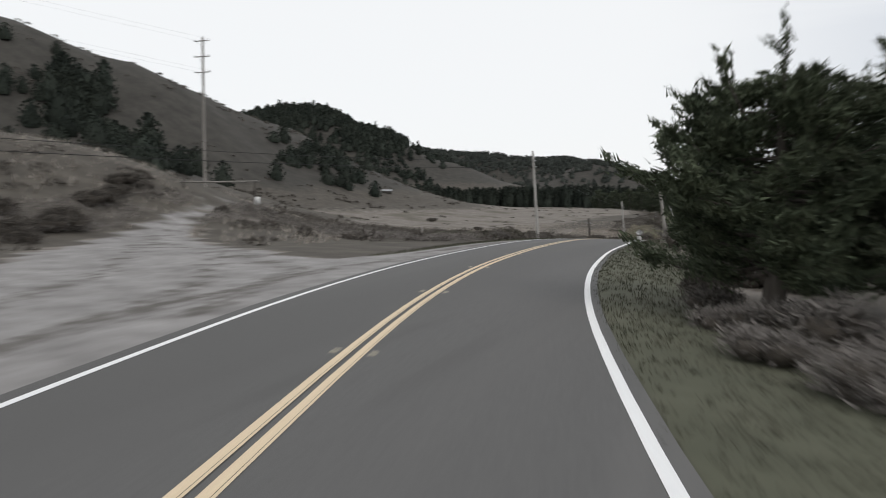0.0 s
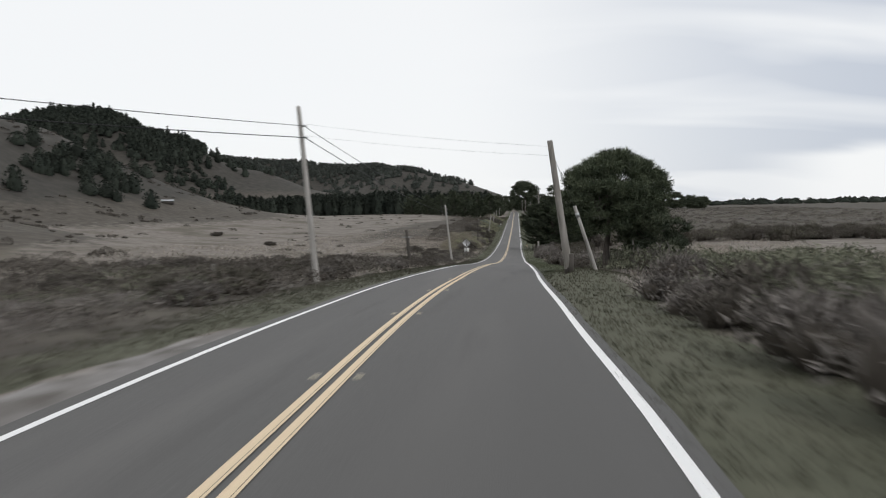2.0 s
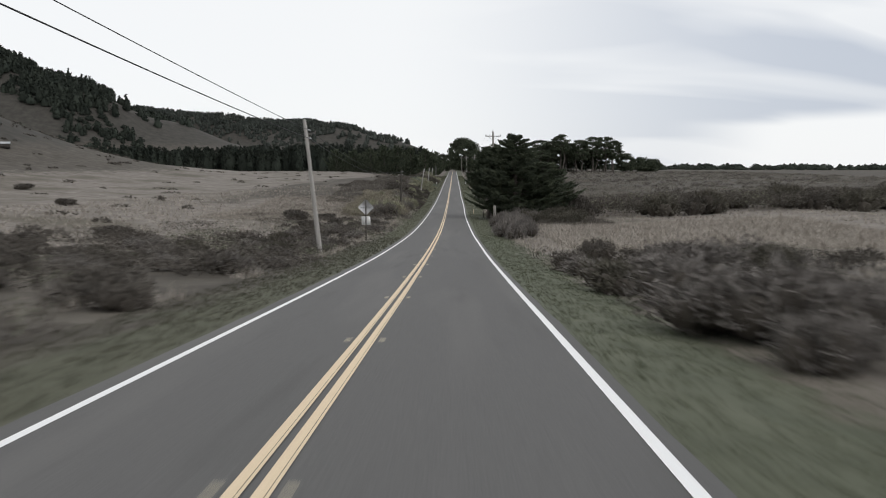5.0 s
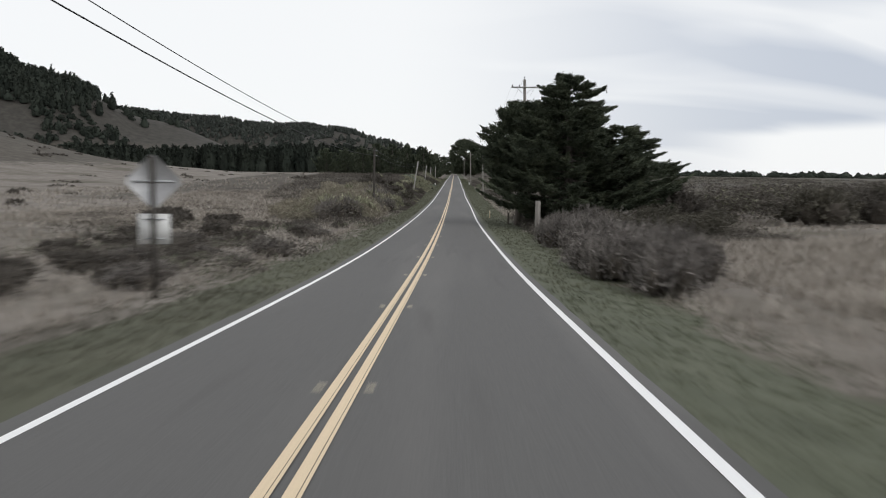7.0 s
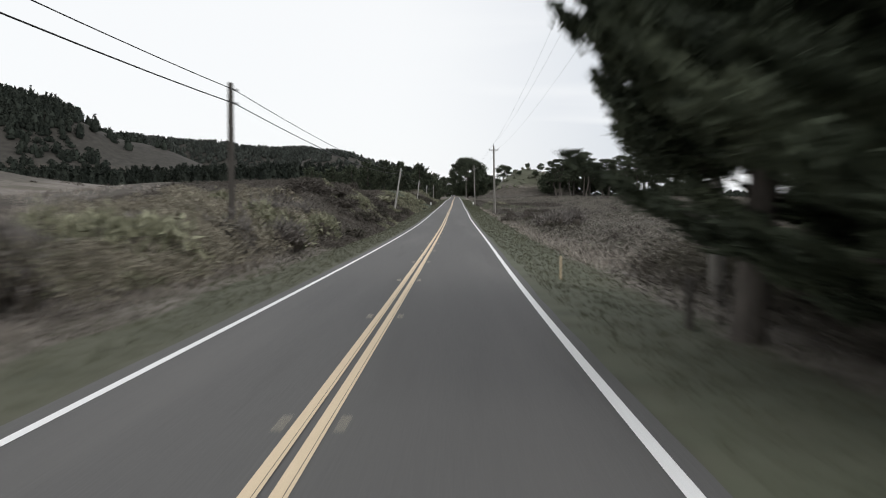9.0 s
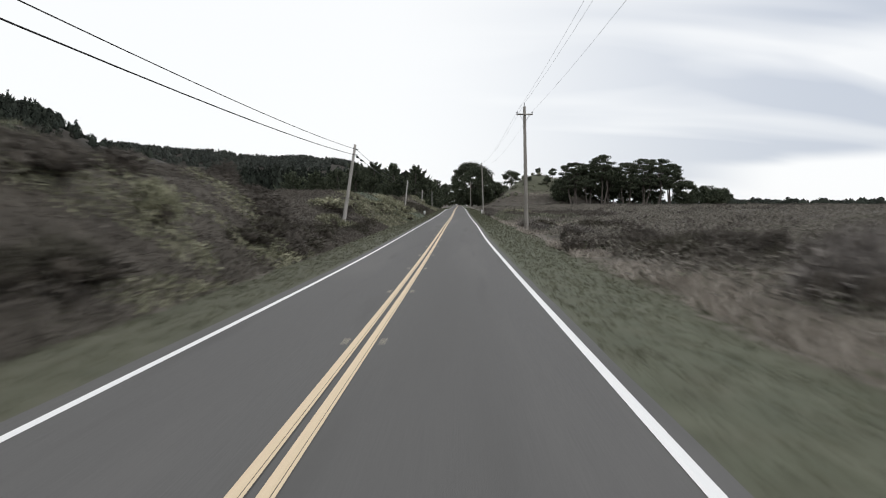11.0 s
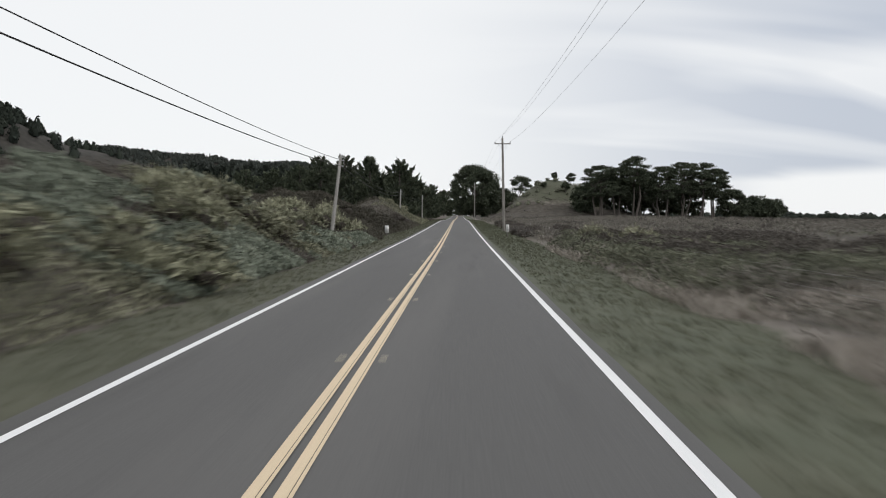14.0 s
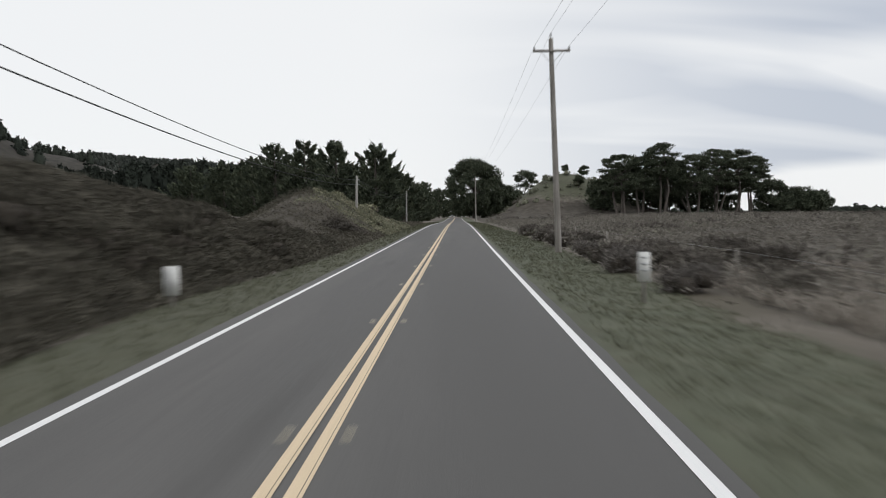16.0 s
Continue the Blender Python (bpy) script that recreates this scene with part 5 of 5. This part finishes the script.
def carpet(name, n, y0, y1, side, start, depth, high, mat, label, rng, leaf=(0.2, 0.055), lump=1.0, pick=None, power=1.4, bare=-2.0, soft=0.4):
    """A close cover of twigs whose top rises and falls in rounded lumps, past counting."""
    y = rng.uniform(y0, y1, n)
    l = start(y) + depth * rng.uniform(0, 1, n) ** power
    x = road_x(y) + side * l
    lumps = hash_noise(x, y, 1.15 * lump, 4.0) + 0.45 * hash_noise(x, y, 0.5 * lump, 9.0)
    keep = (hash_noise(x, y, 6.5 * lump, 2.5) + 0.3 * lumps > bare) & ~inside(x, y, GRAVEL)
    keep &= rng.uniform(0, 1, n) < sstep(-0.3, soft, l - start(y))
    if pick is not None:
        keep &= pick(x, y, l, rng.uniform(0, 1, n))
    x, y, l, lumps = x[keep], y[keep], l[keep], lumps[keep]
    k = len(x)
    rim = sstep(-0.1, 1.1, l - start(y))
    top = high * (0.3 + 0.7 * rim) * (0.68 + 0.34 * lumps)
    u = rng.uniform(0, 1, k) ** 0.55
    c = np.stack([x, y, ground_z(x, y) + np.maximum(0.08, top) * (0.25 + 0.78 * u)], -1)
    d = rng.normal(0, 0.8, (k, 3)) + np.array([0, 0, 0.9])
    g = Geo()
    g.blades(leaves(rng, c, d, leaf[0], leaf[1], 0.3))
    ob = new(name, g.mesh(name, mat))
    return tagged(ob, label, "scrub", kind="stuff")


def green_band(x, y, l, u):
    yw = y + 4 * hash_noise(x, y, 5.0, 1.0)
    band = ((yw > 118) & (yw < 142) & (u < 0.8) & (hash_noise(x, y, 3.5, 7.0) > -0.1)) | ((yw > 180) & (yw < 246)) | ((yw > 306) & (yw < 345))
    return band & (l < 11.8 + 2.2 * hash_noise(x, y, 4.0, 3.0)) & (hash_noise(x, y, 2.6, 8.0) > -0.45) & (u < 0.88)


carpet("bank_bramble", 200000, 98, 350, -1, verge_l, 12, 0.9, M_GREENBRUSH, "dense olive-green bramble over the bank", rng, (0.20, 0.075), 1.5, lambda x, y, l, u: green_band(x, y, l, u) & ((y < 206) | (y > 258) | (hash_noise(x, y, 3.0, 6.0) > 0.1)), 1.2)
carpet("cool_bramble", 130000, 204, 256, -1, verge_l, 10, 1.05, M_COOLBRUSH, "grey-green leafy bramble over the bank", rng, (0.24, 0.10), 1.7, lambda x, y, l, u: green_band(x, y, l, u) & (hash_noise(x, y, 3.0, 6.0) < 0.35), 1.2)
carpet("bank_scrub", 170000, 92, 240, -1, verge_l, 18, 0.8, M_BRUSH, "dense brown scrub over the bank", rng, (0.19, 0.055), 1.3, lambda x, y, l, u: ~green_band(x, y, l, u), 1.3)
carpet("bank_scrub", 140000, 236, 400, -1, verge_l, 18, 0.8, M_DARKBRUSH, "dense dark brown scrub over the bank", rng, (0.19, 0.055), 1.3, lambda x, y, l, u: ~green_band(x, y, l, u), 1.3)
carpet("bank_scrub", 120000, 245, 286, -1, verge_l, 10, 1.3, M_DARKBRUSH, "tall dark brown scrub over the steep bank", rng, (0.2, 0.06), 1.8, None, 1.1, -2.0, 1.0)
carpet("inland_scrub", 165000, -95, 96, -1, verge_l, 24, 1.0, M_BRUSH, "low brown scrub between verge and field", rng, (0.2, 0.055), 2.3, lambda x, y, l, u: (u < np.where(y < -5, 0.8, np.where(y < 62, 0.55, 0.42))) & (hash_noise(x, y, 5.0, 6.0) > np.where(y < -5, -0.15, 0.05)), 1.3, -0.75)
carpet("seaward_scrub", 50000, -112, -2, 1, verge_r, 22, 1.1, M_BRUSH, "brown scrub behind the seaward verge", rng, (0.2, 0.055), 2.3, lambda x, y, l, u: hash_noise(x, y, 5.0, 3.0) > 0.0, 1.3, -0.6, 1.2)
carpet("seaward_bramble", 70000, -112, -62, 1, lambda y: verge_r(y) + 0.6, 14, 1.75, M_OLIVE, "dark olive brambles behind the seaward verge", rng, (0.19, 0.06), 1.6, lambda x, y, l, u: hash_noise(x, y, 5.0, 9.0) > -0.1, 1.2, -2.0, 2.0)
carpet("track_scrub", 46000, -116, -86, -1, lambda y: verge_l(y) + 0.8, 26, 0.75, M_GREYBRUSH, "grey-brown twiggy scrub beside the gravel", rng, (0.2, 0.05), 1.9, lambda x, y, l, u: (hash_noise(x, y, 5.0, 2.0) > -0.35) & ((y > -99) | (l > 26)), 1.2, -2.0, 1.5)
carpet("inland_bramble", 42000, -95, 60, -1, verge_l, 18, 0.8, M_OLIVE, "dark olive brambles between verge and field", rng, (0.19, 0.06), 1.5, lambda x, y, l, u: hash_noise(x, y, 6.0, 4.5) > 0.2, 1.2, -2.0, 2.0)
carpet("undergrowth", 40000, 42, 78, 1, lambda y: 6.4 + 0 * y, 15, 0.9, M_BRUSH, "brown undergrowth beneath the cypresses", rng, (0.19, 0.055), 1.4, None, 1.1, -0.8, 1.5)
carpet("undergrowth", 45000, 52, 80, 1, lambda y: 7.6 + 0 * y, 9, 1.5, M_DARKBRUSH, "dark tangled undergrowth beneath the cypresses", rng, (0.2, 0.06), 1.6, None, 1.1, -0.9, 1.2)
carpet("undergrowth", 40000, 44, 64, 1, lambda y: 9.3 + 0 * y, 9, 2.3, M_DARKBRUSH, "dark tangled undergrowth beneath the cypresses", rng, (0.22, 0.07), 1.8, None, 1.1, -2.0, 1.4)
pl = [(float(-8.5 - 26 * rng.uniform() ** 1.3), rng.uniform(-64, 14), rng.uniform(0.9, 1.8), rng.uniform(0.9, 1.5)) for i in range(110)]
pl += [(float(-14 - 62 * rng.uniform()), rng.uniform(-66, -4), rng.uniform(1.0, 2.2), rng.uniform(0.8, 1.4)) for i in range(60)]
pl += [(rng.uniform(-38, -9), rng.uniform(-103, -78), rng.uniform(0.6, 1.2), rng.uniform(0.5, 0.9)) for i in range(26)]
heath("inland_bushes", [p for p in pl if not inside(np.array(p[0]), np.array(p[1]), GRAVEL)], M_BRUSH, "dark brown bushes at the edge of the field", rng, 240, (0.26, 0.10))
carpet("scrub_wall", 80000, 67, 102, -1, lambda y: verge_l(y) + 1.4, 10, 2.1, M_TANBRUSH, "tall brown scrub beside the verge", rng, (0.2, 0.06), 2.2, lambda x, y, l, u: hash_noise(x, y, 3.0, 2.0) < 0.45, 1.1, -2.0, 1.0)
carpet("scrub_wall", 26000, 66, 98, -1, lambda y: verge_l(y) + 1.6, 8, 1.9, M_GREENBRUSH, "tall olive scrub beside the verge", rng, (0.2, 0.06), 2.2, lambda x, y, l, u: hash_noise(x, y, 3.0, 2.0) > 0.3, 1.1, -2.0, 1.0)
carpet("verge_scrub", 60000, 214, 247, 1, lambda y: verge_r(y) + 1.4, 16, 1.45, M_BRUSH, "dense brown scrub behind the seaward verge", rng, (0.22, 0.07), 2.6, lambda x, y, l, u: (hash_noise(x, y, 6.0, 3.5) > -0.45), 1.2, -2.0, 1.6)
carpet("verge_bramble", 50000, 208, 247, 1, verge_r, 11, 1.35, M_OLIVE, "dark olive brambles behind the seaward verge", rng, (0.2, 0.065), 2.0, lambda x, y, l, u: hash_noise(x, y, 7.0, 1.5) > -0.25, 1.1, -2.0, 1.6)
pl = []
while len(pl) < 800:
    x, y = rng.uniform(-420, -120), rng.uniform(-60, 420)
    if 3 < float(hills(x, y)) and float(hash_noise(x, y, 35.0, 5.0)) + 0.5 * float(hash_noise(x, y, 9.0, 2.0)) > 0.15:
        pl.append((x, y, rng.uniform(0.8, 2.2), rng.uniform(0.5, 1.2)))
heath("hillside_scrub", pl, M_BRUSH, "dark brown bushes scattered over the near hillside", rng, 40, (0.7, 0.4))
carpet("seaward_thicket", 90000, 58, 84, 1, lambda y: 14 + 0 * y, 85, 3.5, M_BRUSH, "tall brown thicket behind the straw field", rng, (0.30, 0.10), 4.2, lambda x, y, l, u: y > 61 + 0.06 * x + 2 * hash_noise(x, y, 5.0, 1.0), 1.3)
carpet("seaward_thicket", 60000, 58, 84, 1, lambda y: 14 + 0 * y, 85, 3.3, M_DARKBRUSH, "tall dark thicket behind the straw field", rng, (0.30, 0.10), 4.2, lambda x, y, l, u: (y > 61 + 0.06 * x + 2 * hash_noise(x, y, 5.0, 1.0)) & (hash_noise(x, y, 5.0, 2.0) > -0.4), 1.3)
carpet("seaward_thicket", 24000, 58, 84, 1, lambda y: 14 + 0 * y, 85, 3.6, M_GREENBRUSH, "tall olive thicket behind the straw field", rng, (0.30, 0.10), 4.2, lambda x, y, l, u: (y > 61 + 0.06 * x + 2 * hash_noise(x, y, 5.0, 1.0)) & (hash_noise(x, y, 6.0, 5.0) > 0.3), 1.3)
carpet("seaward_heath", 210000, 84, 420, 1, verge_r, 50, 1.15, M_HEATH, "low grey-brown heath over the seaward plain", rng, (0.26, 0.07), 3.0, None, 1.4, -0.5, 3.0)
carpet("heath_bramble", 40000, 90, 400, 1, verge_r, 40, 0.85, M_OLIVE, "olive-green low bushes in the heath", rng, (0.26, 0.09), 1.5, lambda x, y, l, u: hash_noise(x, y, 8.0, 9.0) > 0.25, 1.4, -2.0, 3.0)
pl = [(8 + 240 * rng.uniform(0, 1) ** 0.9, rng.uniform(95, 620), rng.uniform(0.9, 2.4), rng.uniform(0.4, 1.1)) for i in range(2300)]
heath("heath", [(x, y, r * 1.5, h * 1.1) for x, y, r, h in pl if x > 18], M_HEATH, "low grey-brown heath over the seaward plain", rng, 60, (0.5, 0.18))
pl = [(14 + 230 * rng.uniform(0, 1) ** 1.1, rng.uniform(95, 620), rng.uniform(0.9, 2.8), rng.uniform(0.6, 1.6)) for i in range(1700)]
heath("dark_heath", [p for p in pl if float(hash_noise(p[0], p[1], 11.0, 3.0)) > -0.1], M_BRUSH, "dark brown bushes through the heath", rng, 80, (0.4, 0.14))
pl = [(float(-rng.uniform(18, 260)), rng.uniform(-40, 480), rng.uniform(0.6, 2.4), rng.uniform(0.35, 1.0)) for i in range(260)]
heath("field_scrub", pl, M_BRUSH, "scattered low bushes in the dry field", rng, 60)
pl = [(rng.uniform(18, 300), rng.uniform(-100, 0), rng.uniform(0.8, 2.0), rng.uniform(0.5, 1.2)) for i in range(260)]
heath("field_bushes", pl, M_BRUSH, "scattered brown bushes in the seaward field", rng, 60)
pl = []
while len(pl) < 800:
    x, y = rng.uniform(-120, -12), rng.uniform(-180, -40)
    if not inside(np.array(x), np.array(y), GRAVEL) and float(gravel_mask(np.array(x), np.array(y))) < 0.1:
        pl.append((x, y, rng.uniform(0.7, 1.9), rng.uniform(0.4, 1.1)))
heath("slope_scrub", pl, M_BRUSH, "brown scrub over the slope above the track", rng, 70, (0.3, 0.12))


# ---- grass ----
def tufts(name, n, lo, hi, y0, y1, height, mat, label, rng, blades=5, width=0.02, sides=(-1, 1), power=1.0, skip=None):
    """Blades of grass between two distances from the road's centre, as one mass."""
    y = rng.uniform(y0, y1, n)
    s = rng.choice(sides, n)
    l = lo + (hi - lo) * rng.uniform(0, 1, n) ** power
    l = np.where(s > 0, l + 0.55, l)
    x = road_x(y) + s * l
    keep = ~inside(x, y, GRAVEL)
    if skip is not None:
        keep &= skip(x, y)
    x, y = x[keep], y[keep]
    z = ground_z(x, y)
    k = len(x)
    base = np.repeat(np.stack([x, y, z], -1), blades, 0)
    base[:, :2] += rng.normal(0, 0.05 + height * 0.12, (k * blades, 2))
    h = height * rng.uniform(0.5, 1.35, k * blades)
    a = rng.uniform(0, 2 * math.pi, k * blades)
    bend = rng.uniform(0.3, 1.3, k * blades) * h
    tip = base + np.stack([np.cos(a) * bend, np.sin(a) * bend, h], -1)
    sd = np.stack([-np.sin(a), np.cos(a), 0 * a], -1) * width
    g = Geo()
    g.blades(np.stack([base - np.array([0, 0, 0.03]) + sd, base - np.array([0, 0, 0.03]) - sd, tip], 1).reshape(-1, 3))
    ob = new(name, g.mesh(name, mat))
    return tagged(ob, label, "grass", kind="stuff")


rng = np.random.default_rng(23)
tufts("lush_grass", 10000, 3.3, 7.2, -75, 20, 0.065, M_LUSH, "short green verge grass", rng, 4, 0.014, sides=(1,))
tufts("verge_grass", 10000, 3.3, 7.2, -175, -68, 0.075, M_DULLGRASS, "short dull green verge grass", rng, 4, 0.014, sides=(1,))
tufts("verge_grass", 18000, 3.3, 7.0, -175, 20, 0.085, M_DULLGRASS, "short green and brown verge grass", rng, 4, 0.014, sides=(-1,))
tufts("lush_grass", 3500, 3.3, 7.2, 205, 330, 0.07, M_LUSH, "short green verge grass", rng, 4, 0.014, sides=(1,))
tufts("verge_grass", 42000, 3.3, 7.2, 20, 330, 0.085, M_GRASS, "short green and brown verge grass", rng, 4, 0.014)
tufts("verge_grass", 7000, 3.3, 6.5, 330, 440, 0.2, M_GRASS, "short green and brown verge grass", rng, 3, 0.03)
tufts("dry_grass", 16000, 6.4, 15, -175, 110, 0.40, M_STRAW, "tall dry straw-coloured grass", rng, 5, 0.014, power=1.3, skip=lambda x, y: ((x < 0) & ((y > 0) | ((y > -82) & (hash_noise(x, y, 3.0, 5.0) > 0.25)))) | ((x > 0) & (((y > 2) & (y < 42)) | (y > 80) | ((y < 2) & (hash_noise(x, y, 4.0, 2.0) > 0.5)))))
tufts("dry_grass", 14000, 6.7, 11.0, 84, 240, 0.36, M_STRAW, "tall dry straw-coloured grass", rng, 5, 0.014, sides=(1,), power=1.3, skip=lambda x, y: hash_noise(x, y, 4.0, 3.0) > 0.0)
tufts("dry_grass", 10000, 8.6, 20, 244, 270, 0.36, M_STRAW, "tall dry straw-coloured grass", rng, 5, 0.014, sides=(1,))
tufts("dry_grass", 9000, 10, 42, 5, 46, 0.5, M_STRAW, "tall dry straw-coloured grass", rng, 6, 0.02, sides=(1,))
tufts("field_grass", 16000, 14, 60, -110, 120, 0.4, M_STRAW, "dry grass over the open field", rng, 5, 0.03)
tufts("dry_grass", 9000, 8.2, 15.5, 186, 216, 0.4, M_STRAW, "tall dry straw-coloured grass", rng, 5, 0.016, sides=(1,), skip=lambda x, y: hash_noise(x, y, 4.0, 6.0) > -0.2)
tufts("dry_grass", 5000, 7.3, 12.0, 113, 130, 0.42, M_STRAW, "tall dry straw-coloured grass", rng, 5, 0.016, sides=(1,))
tufts("dry_grass", 9000, 13, 34, 52, 100, 0.4, M_STRAW, "tall dry straw-coloured grass", rng, 5, 0.02, sides=(-1,))
